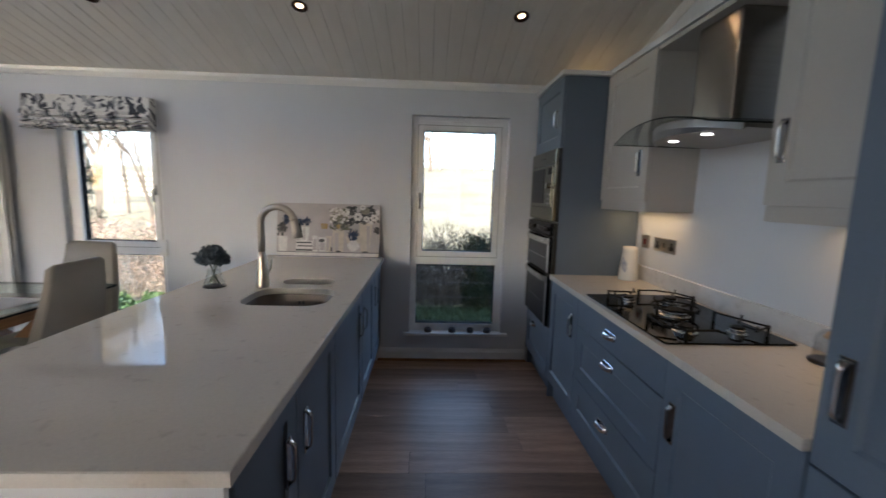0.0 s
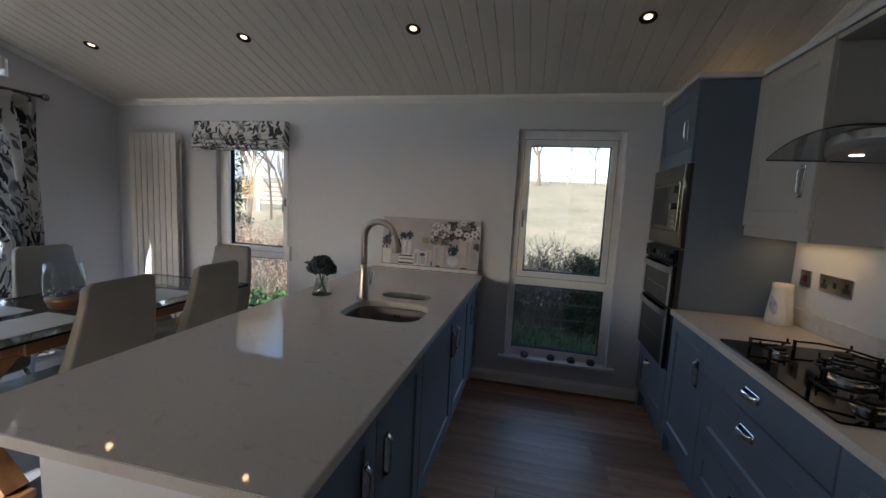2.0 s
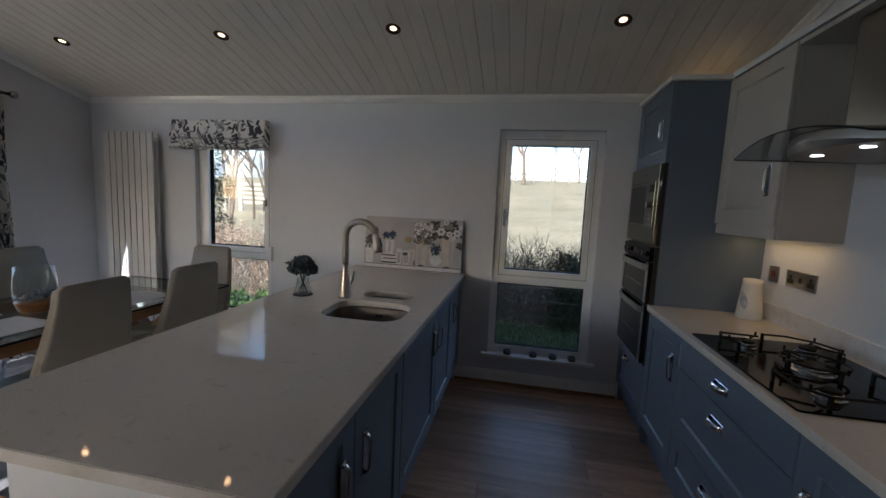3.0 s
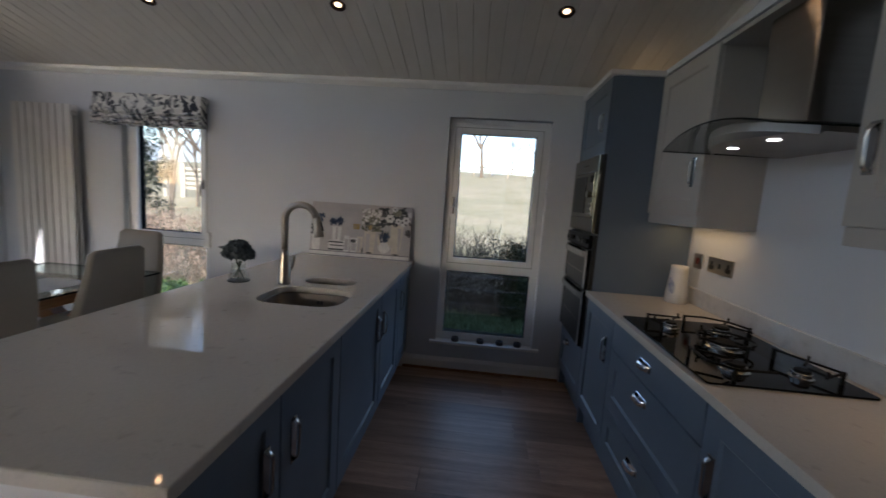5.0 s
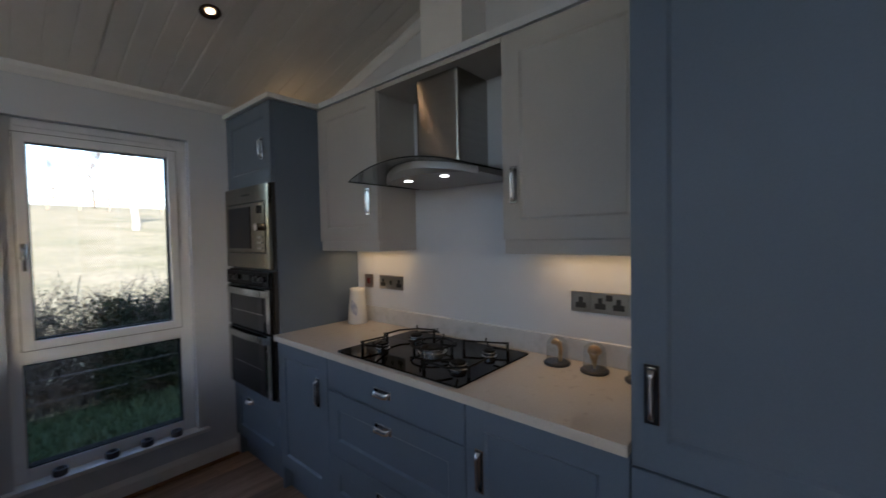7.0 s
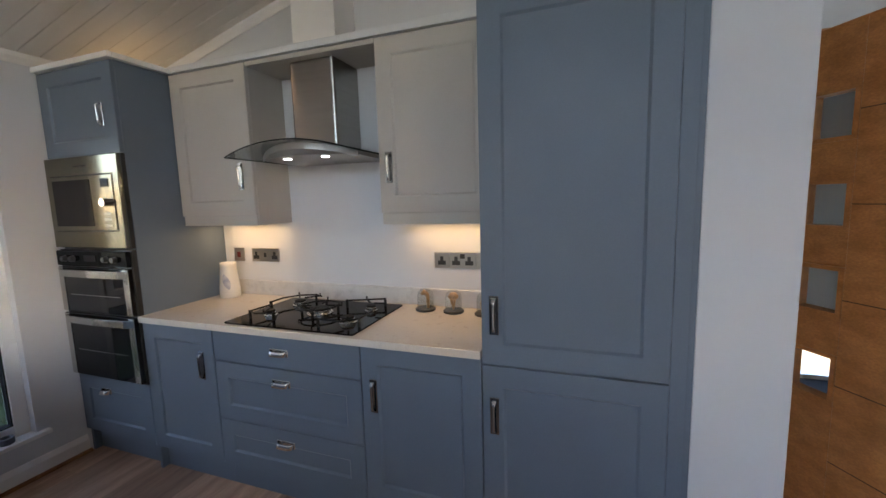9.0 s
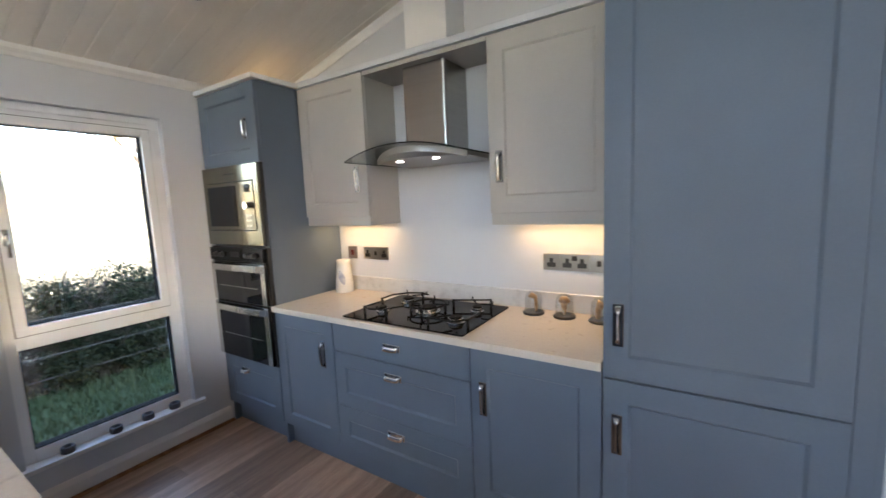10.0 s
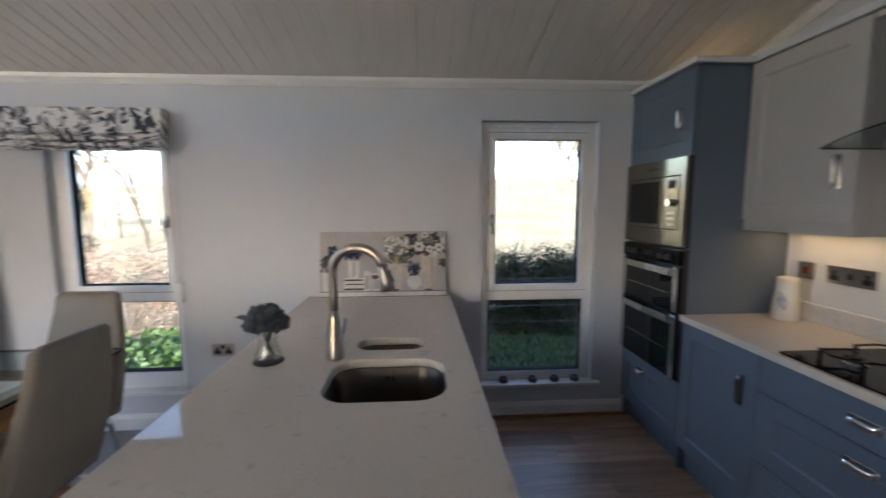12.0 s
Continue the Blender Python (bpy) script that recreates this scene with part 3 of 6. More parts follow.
    h = part("handle", join(box(hx - 0.012, hx + 0.012, ya - 0.026, ya - 0.014, hz - 0.03, hz + 0.05, 0.003), tube([(hx, ya - 0.026, hz + 0.02), (hx, ya - 0.05, hz + 0.015), (hx, ya - 0.056, hz - 0.02), (hx, ya - 0.05, hz - 0.085)], 0.008, 8)), M_STEEL, t, "silver window handle", smooth=True)
    return t


tall_window("window_1", WIN, (-0.068, 0.528, 0.958, 1.954), (-0.114, 0.566, 0.318, 0.843), True, "tall white plastic window beside the oven tower")
tall_window("window_2", WIN2, (-2.84, -2.262, 0.985, 1.954), (-2.89, -2.225, 0.38, 0.875), False, "tall white plastic window behind the dining table")
for n, (x0, x1, zz) in (("window_sill", (-0.215, 0.685, 0.25)), ("window_sill", (-3.0, -2.12, 0.27))):
    solid(n, box(x0, x1, YB - 0.035, YB + 0.049, zz - 0.018, zz + 0.006, 0.005, 2), M_WHITE, "white painted window board", "window sill", "structure")

# glazed doors and gable lights in the west wall
gd = thing("window_3", "glazed double doors and gable lights in white frames", "glazed doors", (XL, 0, 0), kind="structure")
for y0, y1 in ((1.102, 1.808), (1.812, 2.518)):
    f = bmesh.new()
    for a in ((y0, y0 + 0.08, 0.01, 2.11), (y1 - 0.08, y1, 0.01, 2.11), (y0 + 0.08, y1 - 0.08, 0.01, 0.13), (y0 + 0.08, y1 - 0.08, 2.03, 2.11)):
        box(XL - 0.10, XL - 0.04, a[0], a[1], a[2], a[3], 0.004, 2, into=f)
    part("door_frame", f, M_UPVC, gd, "white door frame")
    g = part("pane", box(XL - 0.072, XL - 0.068, y0 + 0.078, y1 - 0.078, 0.128, 2.032), M_PANE, gd, "clear door glass")
    g.visible_shadow = False
gf = bmesh.new()
for y in (-1.7, -0.6, 0.4, 1.15, 1.80, 2.44):
    box(XL - 0.1, XL - 0.04, y, y + 0.08 if y > 2 else y + 0.05, 2.346, ceil_z(y + 0.025) - 0.12, 0.003, into=gf)
box(XL - 0.1, XL - 0.04, -1.65, 2.47, 2.281, 2.345, 0.003, into=gf)
part("gable_frame", gf, M_UPVC, gd, "white upright bars of the gable lights")

# assumed window in the south wall, out of view, added to bring in south light
sd = thing("window_4", "assumed white window in the south wall, unseen, added for south light", "window", (WIN4[0], YS, WIN4[2]), kind="structure")
GM = (WIN4[0] + WIN4[1]) / 2
for x0, x1 in ((WIN4[0] + 0.002, GM - 0.002), (GM + 0.002, WIN4[1] - 0.002)):
    f = bmesh.new()
    for a in ((x0, x0 + 0.07, 0.902, 2.068), (x1 - 0.07, x1, 0.902, 2.068), (x0 + 0.07, x1 - 0.07, 0.902, 0.972), (x0 + 0.07, x1 - 0.07, 1.998, 2.068)):
        box(a[0], a[1], YS - 0.10, YS - 0.04, a[2], a[3], 0.004, 2, into=f)
    part("window_frame", f, M_UPVC, sd, "white plastic window frame")
    g = part("pane", box(x0 + 0.068, x1 - 0.068, YS - 0.072, YS - 0.068, 0.970, 2.000), M_PANE, sd, "clear window glass")
    g.visible_shadow = False

# ---- oven tower ----
tall = thing("oven_tower", "tall blue cabinet housing a microwave and a double oven", "cabinet", (1.145, 3.04, 0))
XD = 0.855
cb = bmesh.new()
box(XD + 0.021, XR, 2.733, 2.751, 0.0, 2.235, 0.001, into=cb)
box(XD + 0.021, XR, 3.328, 3.346, 0.0, 2.235, 0.001, into=cb)
box(XD + 0.03, XR, 2.751, 3.328, 2.217, 2.235, into=cb)
box(XD + 0.06, XR, 2.751, 3.328, 0.15, 2.217, into=cb)
part("body", cb, M_BLUE, tall)
part("plinth", box(XD + 0.06, XD + 0.078, 2.733, 3.346, 0.0, 0.148), M_BLUE, tall)
d = part("door", shaker(XD, -1, 2.735, 3.344, 1.775, 2.232), M_BLUE, tall)
pull(XD, -1, 2.845, 1.975, d, True, 0.125)
d = part("drawer_front", shaker(XD, -1, 2.735, 3.344, 0.152, 0.505), M_BLUE, tall)
pull(XD, -1, 3.10, 0.425, d, False, 0.11)


def steel_front(name, y0, y1, z0, z1, parent, mat=M_STEEL):
    return part(name, box(XD - 0.022, XD + 0.03, y0, y1, z0, z1, 0.002), mat, parent)


mw = thing("microwave", "built-in stainless steel microwave with a dark glass door", "microwave", (XD, 3.04, 1.27))
part("casing", box(XD + 0.0, XD + 0.059, 2.737, 3.342, 1.272, 1.772), M_BLACK, mw)
part("surround", box(XD - 0.022, XD - 0.001, 2.742, 3.340, 1.276, 1.768, 0.002), M_REFLECTION_STEEL, mw, "brushed steel surround")
part("door", box(XD - 0.027, XD - 0.0225, 2.785, 3.295, 1.372, 1.665, 0.002), M_REFLECTION_STEEL, mw, "brushed steel door")
for zz in (1.666, 1.365):
    part("door_gap", box(XD - 0.0245, XD - 0.0225, 2.779, 3.301, zz, zz + 0.006), M_BLACK, mw, "dark gap at the door")
part("door_glass", box(XD - 0.030, XD - 0.0272, 2.965, 3.280, 1.395, 1.645, 0.001), M_OVENGLASS, mw, "dark door window")
part("display", box(XD - 0.030, XD - 0.0272, 2.815, 2.875, 1.600, 1.645), M_BLACKGLASS, mw, "black clock display")
kn = bmesh.new()
bmesh.ops.create_cone(kn, cap_ends=True, segments=24, radius1=0.022, radius2=0.020, depth=0.024, matrix=pose(XD - 0.040, 2.845, 1.520, 0, 90, 0))
part("knob", kn, M_CHROME, mw, "round chrome knob")
for k in range(3):
    part("button", box(XD - 0.031, XD - 0.0272, 2.815, 2.875, 1.39 + k * 0.032, 1.404 + k * 0.032, 0.001), M_STEEL, mw)
part("badge", box(XD - 0.0245, XD - 0.0225, 2.99, 3.09, 1.715, 1.722), M_BLACK, mw, "small dark maker's bar")

ov = thing("double_oven", "built-in double oven with steel handles and black glass", "oven", (XD, 3.04, 0.51))
part("casing", box(XD - 0.004, XD + 0.059, 2.737, 3.342, 0.512, 1.262), M_BLACK, ov)
part("control_panel", box(XD - 0.030, XD - 0.005, 2.745, 3.335, 1.172, 1.258, 0.004), M_BLACKGLASS, ov, "black glass control panel")
for y in (2.83, 2.90, 3.18, 3.25):
    kb = bmesh.new()
    bmesh.ops.create_cone(kb, cap_ends=True, segments=20, radius1=0.018, radius2=0.014, depth=0.022, matrix=pose(XD - 0.041, y, 1.214, 0, -90, 0))
    part("knob", kb, M_BLACK, ov, "black oven knob")
part("display", box(XD - 0.032, XD - 0.0302, 2.99, 3.09, 1.20, 1.235), M_OVENGLASS, ov)
for z0, z1 in ((0.905, 1.165), (0.522, 0.895)):
    dr = part("door", box(XD - 0.028, XD - 0.005, 2.745, 3.335, z0, z1, 0.004), M_OVENGLASS, ov, "black glass oven door")
    for ya in (2.747, 3.290):
        part("side_strip", box(XD - 0.031, XD - 0.0282, ya, ya + 0.043, z0 + 0.004, z1 - 0.004, 0.001), M_STEEL_V, dr, "brushed steel side strip")
    hd = prism([(XD - 0.030, 2.75), (XD - 0.052, 2.80), (XD - 0.060, 3.04), (XD - 0.052, 3.28), (XD - 0.030, 3.33), (XD - 0.030, 3.318), (XD - 0.040, 3.275), (XD - 0.046, 3.04), (XD - 0.040, 2.805), (XD - 0.030, 2.762)], "z", z1 - 0.052, z1 - 0.012, 0.002)
    part("handle", hd, M_STEEL, dr, "wide bowed steel handle")
    part("rack", box(XD - 0.0295, XD - 0.0282, 2.83, 3.25, (z0 + z1) / 2 - 0.03, (z0 + z1) / 2 - 0.026), M_STEEL, dr, "wire shelf seen through the glass")

tt = bmesh.new()
box(XD - 0.020, XD + 0.002, 2.712, YB - 0.001, 2.2375, 2.266, 0.004, 2, into=tt)
box(XD + 0.002, 1.172, 2.712, 2.734, 2.2375, 2.266, 0.004, 2, into=tt)
box(XD + 0.002, XR, 2.734, YB - 0.001, 2.2375, 2.25, into=tt)
solid("trim_oven_tower", tt, M_WHITE, "white cornice on top of the oven tower", "cornice", "structure")

# ---- wall cabinets ----
XW = 1.152


def wall_unit(y0, y1, handle_y, label):
    u = thing("wall_cabinet", label, "cabinet", (XR, (y0 + y1) / 2, 1.434), group="wall cabinets over the hob")
    part("body", box(XW + 0.0215, XR, y0, y1, 1.372, 2.232, 0.001), M_GREY, u)
    dd = part("door", shaker(XW, -1, y0 + 0.002, y1 - 0.002, 1.428, 2.230), M_GREY, u)
    pull(XW, -1, handle_y, 1.642, dd, True, 0.145)
    part("pelmet", box(XW + 0.010, XW + 0.0212, y0 + 0.004, y1 - 0.004, 1.3715, 1.426, 0.001), M_GREY, u, "light pelmet under the door")
    return u


wall_unit(2.172, 2.729, 2.255, "dove grey wall cabinet beside the oven tower")
wall_unit(0.846, 1.402, 1.350, "dove grey wall cabinet beside the fridge housing")
solid("bridging_panel", box(XW + 0.004, XR, 1.404, 2.170, 2.210, 2.232, 0.001), M_GREY, "dove grey panel bridging the wall cabinets above the hood", "panel")
tw = bmesh.new()
box(XW + 0.002, XW + 0.020, 0.846, 2.729, 2.242, 2.276, 0.002, into=tw)
box(XW + 0.020, XR, 0.846, 2.729, 2.242, 2.2455, into=tw)
solid("trim_wall_cabinets", tw, M_WALL, "pale fascia strip on the wall cabinets", "fascia", "structure")
solid("duct_casing", box(1.24, XR, 1.66, 1.92, 2.246, ceil_z(1.92) - 0.01, 0.002), M_WHITE, "white casing round the hood duct", "duct casing", "structure")

# ---- hood ----
hood = thing("cooker_hood", "chimney cooker hood in steel with a curved glass visor", "cooker hood", (XR, 1.787, 1.70))
part("chimney", box(1.195, XR, 1.655, 1.918, 1.765, 2.209, 0.020, 4), M_CHIMNEY, hood, "brushed steel chimney")
gb = bmesh.new()
NG = 24
cols = []
for k in range(NG + 1):
    u = k / NG * 2 - 1
    y = 1.787 + u * 0.352
    z = 1.772 - 0.058 * u * u
    xf = 0.925 + 0.02 * u * u
    cols.append([gb.verts.new(v) for v in ((xf, y, z), (XR - 0.002, y, z), (XR - 0.002, y, z + 0.006), (xf, y, z + 0.006))])
for a, b in zip(cols, cols[1:]):
    for i in range(4):
        gb.faces.new((a[i], b[i], b[(i + 1) % 4], a[(i + 1) % 4]))
gb.faces.new(cols[0]), gb.faces.new(cols[-1])
bmesh.ops.recalc_face_normals(gb, faces=gb.faces)
gb.faces.ensure_lookup_table()
for f in gb.faces:
    if all(abs(v.co.x) < 0.95 for v in f.verts) or (abs(f.normal.y) > 0.9):
        f.material_index = 1
gl = part("glass_visor", gb, [M_HOODGLASS, M_EDGE], hood, "curved smoked glass visor")
bd = bmesh.new()
cols = []
for k in range(NG + 1):
    u = k / NG * 2 - 1
    y = 1.787 + u * 0.285
    zt = 1.770 - 0.058 * (u * 0.285 / 0.352) ** 2
    xf = 1.00 + 0.13 * u * u
    cols.append([bd.verts.new(v) for v in ((xf + 0.012, y, 1.712), (XR - 0.002, y, 1.704), (XR - 0.002, y, zt), (xf, y, zt), (xf, y, zt - 0.030))])
for a, b in zip(cols, cols[1:]):
    for i in range(5):
        bd.faces.new((a[i], b[i], b[(i + 1) % 5], a[(i + 1) % 5]))
bd.faces.new(cols[0]), bd.faces.new(cols[-1])
bmesh.ops.recalc_face_normals(bd, faces=bd.faces)
part("canopy", bd, M_CANOPY, hood, "steel canopy under the glass", smooth=False)
for y in (1.90, 1.674):
    c = bmesh.new()
    bmesh.ops.create_cone(c, cap_ends=True, segments=24, radius1=0.019, radius2=0.019, depth=0.003, matrix=pose(1.115, y, 1.7095))
    part("lamp", c, M_LED, hood, "lit round lamp")
for k in range(5):
    part("button", box(1.004, 1.012, 1.75 + k * 0.018, 1.762 + k * 0.018, 1.745, 1.752), M_BLACK, hood)

# ---- base cabinets ----


def base_unit(y0, y1, label, fronts, x_face=XD, side=-1, x_back=None, group="base cabinets under the hob"):
    """A base cabinet: body, plinth and fronts as (y0, y1, z0, z1, flat, handle y, handle z, upright)."""
    xb = XR if x_back is None else x_back
    u = thing("base_cabinet", label, "cabinet", ((x_face + xb) / 2, (y0 + y1) / 2, 0), group=group)
    s = side
    xi = x_face - s * 0.036
    part("body", box(min(xi, xb), max(xi, xb), y0, y1, 0.15, 0.872 if side < 0 else 0.66), M_BLUE, u)
    xp = x_face - s * 0.06
    part("plinth", box(min(xp, xp - s * 0.018), max(xp, xp - s * 0.018), y0, y1, 0.0, 0.148), M_BLUE, u)
    for a in fronts:
        f = part("drawer_front" if not a[7] else "door", shaker(x_face, side, a[0] + 0.0015, a[1] - 0.0015, a[2] + 0.0015, a[3] - 0.0015, flat=a[4]), M_BLUE, u)
        pull(x_face, side, a[5], a[6], f, a[7], 0.15 if a[7] else 0.145)
    return u


base_unit(2.228, 2.731, "blue shaker base cabinet beside the oven tower", [(2.228, 2.731, 0.152, 0.870, False, 2.315, 0.672, True)])
base_unit(1.380, 2.226, "blue three-drawer base cabinet under the hob", [(1.380, 2.226, 0.712, 0.870, True, 1.815, 0.792, False), (1.380, 2.226, 0.404, 0.710, False, 1.815, 0.640, False), (1.380, 2.226, 0.152, 0.402, False, 1.815, 0.332, False)])
base_unit(0.842, 1.378, "blue shaker base cabinet beside the fridge housing", [(0.842, 1.378, 0.152, 0.870, False, 1.320, 0.650, True)])

# fridge housing
fh = thing("fridge_housing", "tall blue cabinet housing a built-in fridge freezer", "cabinet", (1.145, 0.5, 0))
part("body", join(box(XD + 0.038, XR, 0.150, 0.838, 0.15, 2.232), box(XD + 0.012, XR, 0.132, 0.1495, 0.0, 2.232)), M_BLUE, fh)
part("plinth", box(XD + 0.06, XD + 0.078, 0.150, 0.838, 0.0, 0.148), M_BLUE, fh)
d = part("door", shaker(XD, -1, 0.202, 0.838, 0.851, 2.230, rail=0.112, top=0.045), M_BLUE, fh)
pull(XD, -1, 0.790, 1.045, d, True, 0.150)
d = part("door", shaker(XD, -1, 0.202, 0.838, 0.152, 0.845, rail=0.112), M_BLUE, fh)
pull(XD, -1, 0.792, 0.645, d, True, 0.150)
part("filler", box(XD + 0.006, XD + 0.0212, 0.150, 0.200, 0.152, 2.230, 0.001), M_BLUE, fh)

# worktop and upstand of the hob run
solid("worktop", box(0.838, XR - 0.0005, 0.8425, 2.7325, 0.8725, 0.9045, 0.002, 2), M_QUARTZ, "pale speckled quartz worktop along the wall", "worktop")
solid("upstand", box(XR - 0.014, XR - 0.0005, 0.8425, 2.7325, 0.905, 1.000, 0.002), M_UPSTAND, "pale grey quartz upstand along the worktop", "upstand")

# ---- hob ----
hob = thing("gas_hob", "five-burner gas hob on black glass with iron pan stands", "hob", (1.12, 1.784, 0.905))
part("glass", prism(rounded(1.121, 1.784, 0.515, 0.741, 0.012, 3), "z", 0.9055, 0.9125, 0.0015), M_BLACKGLASS, hob, "black glass plate")
BURN = [(1.238, 1.990, 0.034), (1.025, 2.005, 0.027), (1.125, 1.775, 0.054), (1.230, 1.530, 0.028), (1.022, 1.540, 0.036)]
for bx_, by_, r in BURN:
    b = part("burner", lathe([(r * 1.25, 0), (r * 1.25, 0.004), (r * 1.0, 0.007), (r, 0.018), (r * 0.95, 0.020)], (bx_, by_, 0.9126), 28), M_STEEL, hob, "steel burner ring")
    part("cap", lathe([(r * 0.86, 0), (r * 0.9, 0.004), (r * 0.8, 0.009)], (bx_, by_, 0.9328), 28), M_IRON, b, "black burner cap")


def bar(p, q, w, into, h=0.010):
    """A square iron bar from p to q."""
    p, q = Vector(p), Vector(q)
    way = (q - p).normalized()
    side = way.cross(Vector((0, 0, 1)))
    side = side.normalized() if side.length > 0.01 else Vector((1, 0, 0))
    up = side.cross(way)
    bm = bmesh.new()
    ring = [[bm.verts.new(o + side * a * w / 2 + up * b * h / 2) for a, b in ((-1, -1), (1, -1), (1, 1), (-1, 1))] for o in (p, q)]
    for i in range(4):
        bm.faces.new((ring[0][i], ring[0][(i + 1) % 4], ring[1][(i + 1) % 4], ring[1][i]))
    bm.faces.new(ring[0][::-1]), bm.faces.new(ring[1])
    join(into, bm)


ZT, ZL = 0.952, 0.9135


def corner_stand(rail, legs, spikes, burner):
    """A pan stand round one burner's outer corner: a bent rail on legs, raised spikes, and fingers towards the flame."""
    px, py, r = burner
    stand = part("pan_stand", tube([(*p, ZT) for p in rail], 0.0048, 6), M_IRON, hob, "black cast iron pan stand")
    for x, y in legs:
        g = bmesh.new()
        bar((x, y, ZL), (x, y, ZT + 0.005), 0.009, g)
        part("leg", g, M_IRON, stand)
    for x, y in spikes:
        c, o = Vector((px, py, ZT)), Vector((x, y, ZT))
        tip = c + (o - c).normalized() * r * 0.7
        part("finger", tube([o + Vector((0, 0, 0.019)), o + Vector((0, 0, 0.002)), tip], 0.0045, 6), M_IRON, stand)


corner_stand([(1.125, 2.092), (1.215, 2.094), (1.295, 2.040), (1.328, 1.950), (1.300, 1.890)], [(1.125, 2.092), (1.328, 1.950)], [(1.292, 2.040), (1.300, 1.900)], BURN[0])
corner_stand([(1.085, 2.050), (0.945, 2.062), (0.915, 2.000), (0.945, 1.915)], [(0.945, 2.062), (0.945, 1.915)], [(1.075, 2.052), (0.930, 1.960)], BURN[1])
corner_stand([(1.250, 1.690), (1.292, 1.590), (1.332, 1.500), (1.230, 1.440)], [(1.332, 1.500), (1.250, 1.690)], [(1.292, 1.590), (1.240, 1.446)], BURN[3])
corner_stand([(1.090, 1.445), (0.960, 1.440), (0.905, 1.500), (0.915, 1.630)], [(0.960, 1.440), (0.915, 1.630)], [(0.930, 1.480), (0.918, 1.600)], BURN[4])
ring = [(BURN[2][0] + 0.098 * math.cos(k * math.pi / 12), BURN[2][1] + 0.098 * math.sin(k * math.pi / 12), ZT) for k in range(25)]
wok = part("wok_stand", tube(ring, 0.0046, 6), M_IRON, hob, "round cast iron stand over the large burner")
for k in (1, 7, 13, 19):
    p, c = Vector(ring[k]), Vector((BURN[2][0], BURN[2][1], ZT))
    g = bmesh.new()
    bar((p.x, p.y, ZL), (p.x, p.y, ZT + 0.004), 0.009, g)
    part("leg", g, M_IRON, wok)
    o = p + (p - c) * 0.22
    part("finger", tube([o + Vector((0, 0, 0.017)), o, c + (p - c) * 0.45], 0.0046, 6), M_IRON, wok)


# ---- sockets ----
def wall_plate(name, label, y, z, gangs, x=XR, axis="x", x_centre=0.0):
    """A polished metal plate with dark socket holes or a rocker, on the east wall (or the north wall)."""
    t = thing(name, label, "socket", (x, y, z))
    w = 0.086 if len(gangs) < 2 else 0.073 * len(gangs)
    def put(u0, u1, d0, d1, z0, z1, bev=0.0):
        if axis == "x":
            return box(x - d1, x - d0, y + u0, y + u1, z0, z1, bev)
        return box(x_centre + u0, x_centre + u1, YB - d1, YB - d0, z0, z1, bev)
    part("plate", put(-w / 2, w / 2, 0.0, 0.006, z - 0.043, z + 0.043, 0.002), M_PLATE, t, "polished dark nickel plate")
    for k, g in enumerate(gangs):
        c = -w / 2 + w * (k + 0.5) / len(gangs)
        if g == "socket":
            h = put(c - 0.009, c + 0.009, 0.006, 0.0075, z - 0.003, z + 0.020)
            join(h, put(c - 0.022, c + 0.022, 0.006, 0.0073, z - 0.026, z - 0.0031))
            part("socket_face", h, M_BLACK, t, "black socket insert")
            if k + 1 < len(gangs) and gangs[k + 1] == "socket":
                part("switch", put(c + w / 4 - 0.013, c + w / 4 + 0.013, 0.006, 0.011, z + 0.010, z + 0.034, 0.001), M_BLACK, t, "black rocker switch")
        elif g == "switch":
            part("rocker", put(c - 0.014, c + 0.014, 0.006, 0.011, z - 0.018, z + 0.018, 0.002), M_REDSWITCH, t, "red rocker switch")
        else:
            part("rocker", put(c - 0.010, c + 0.010, 0.006, 0.010, z - 0.014, z + 0.014, 0.002), M_BLACK, t, "black rocker switch")
    return t


M_PLATE = material("dark_nickel_plate", (0.47, 0.44, 0.40), 0.28, 1.0, scale=6)
M_REDSWITCH = material("red_rocker", (0.16, 0.022, 0.016), 0.35, scale=10)
wall_plate("cooker_switch", "dark nickel cooker switch plate with a red rocker", 2.614, 1.165, ["switch"])
wall_plate("double_socket", "dark nickel double socket plate above the worktop", 2.398, 1.165, ["socket", "small", "socket"])
wall_plate("single_socket", "dark nickel single socket plate", 1.1965, 1.160, ["socket"])
wall_plate("double_socket", "dark nickel double socket plate", 1.0795, 1.160, ["socket", "socket"])
wall_plate("fused_switch", "dark nickel fused switch plate", 0.9625, 1.160, ["small"])
wall_plate("double_socket", "dark nickel double socket low on the wall", YB, 0.545, ["socket", "socket"], YB, "y", -1.92)

# under-cabinet lamps
for y in (2.45, 1.12):
    ld = bpy.data.lights.new("strip_lamp", "AREA")
    ld.shape, ld.size, ld.size_y, ld.energy, ld.color = "RECTANGLE", 0.05, 0.46, 0.088, (1.0, 0.64, 0.26)
    lo = new("cabinet_strip_lamp", ld)
    lo.matrix_world = pose(1.33, y, 1.366)
    tagged(lo, "warm lamp strip under the wall cabinet", "lamp")
for y in (1.90, 1.674):
    ld = bpy.data.lights.new("hood_lamp", "SPOT")
    ld.energy, ld.color, ld.spot_size, ld.shadow_soft_size = 0.02, (1.0, 0.93, 0.84), radians(90), 0.02
    lo = new("hood_lamp_light", ld)
    lo.matrix_world = look((1.115, y, 1.698), (1.13, y, 0.9))
    tagged(lo, "hood lamp light", "lamp")

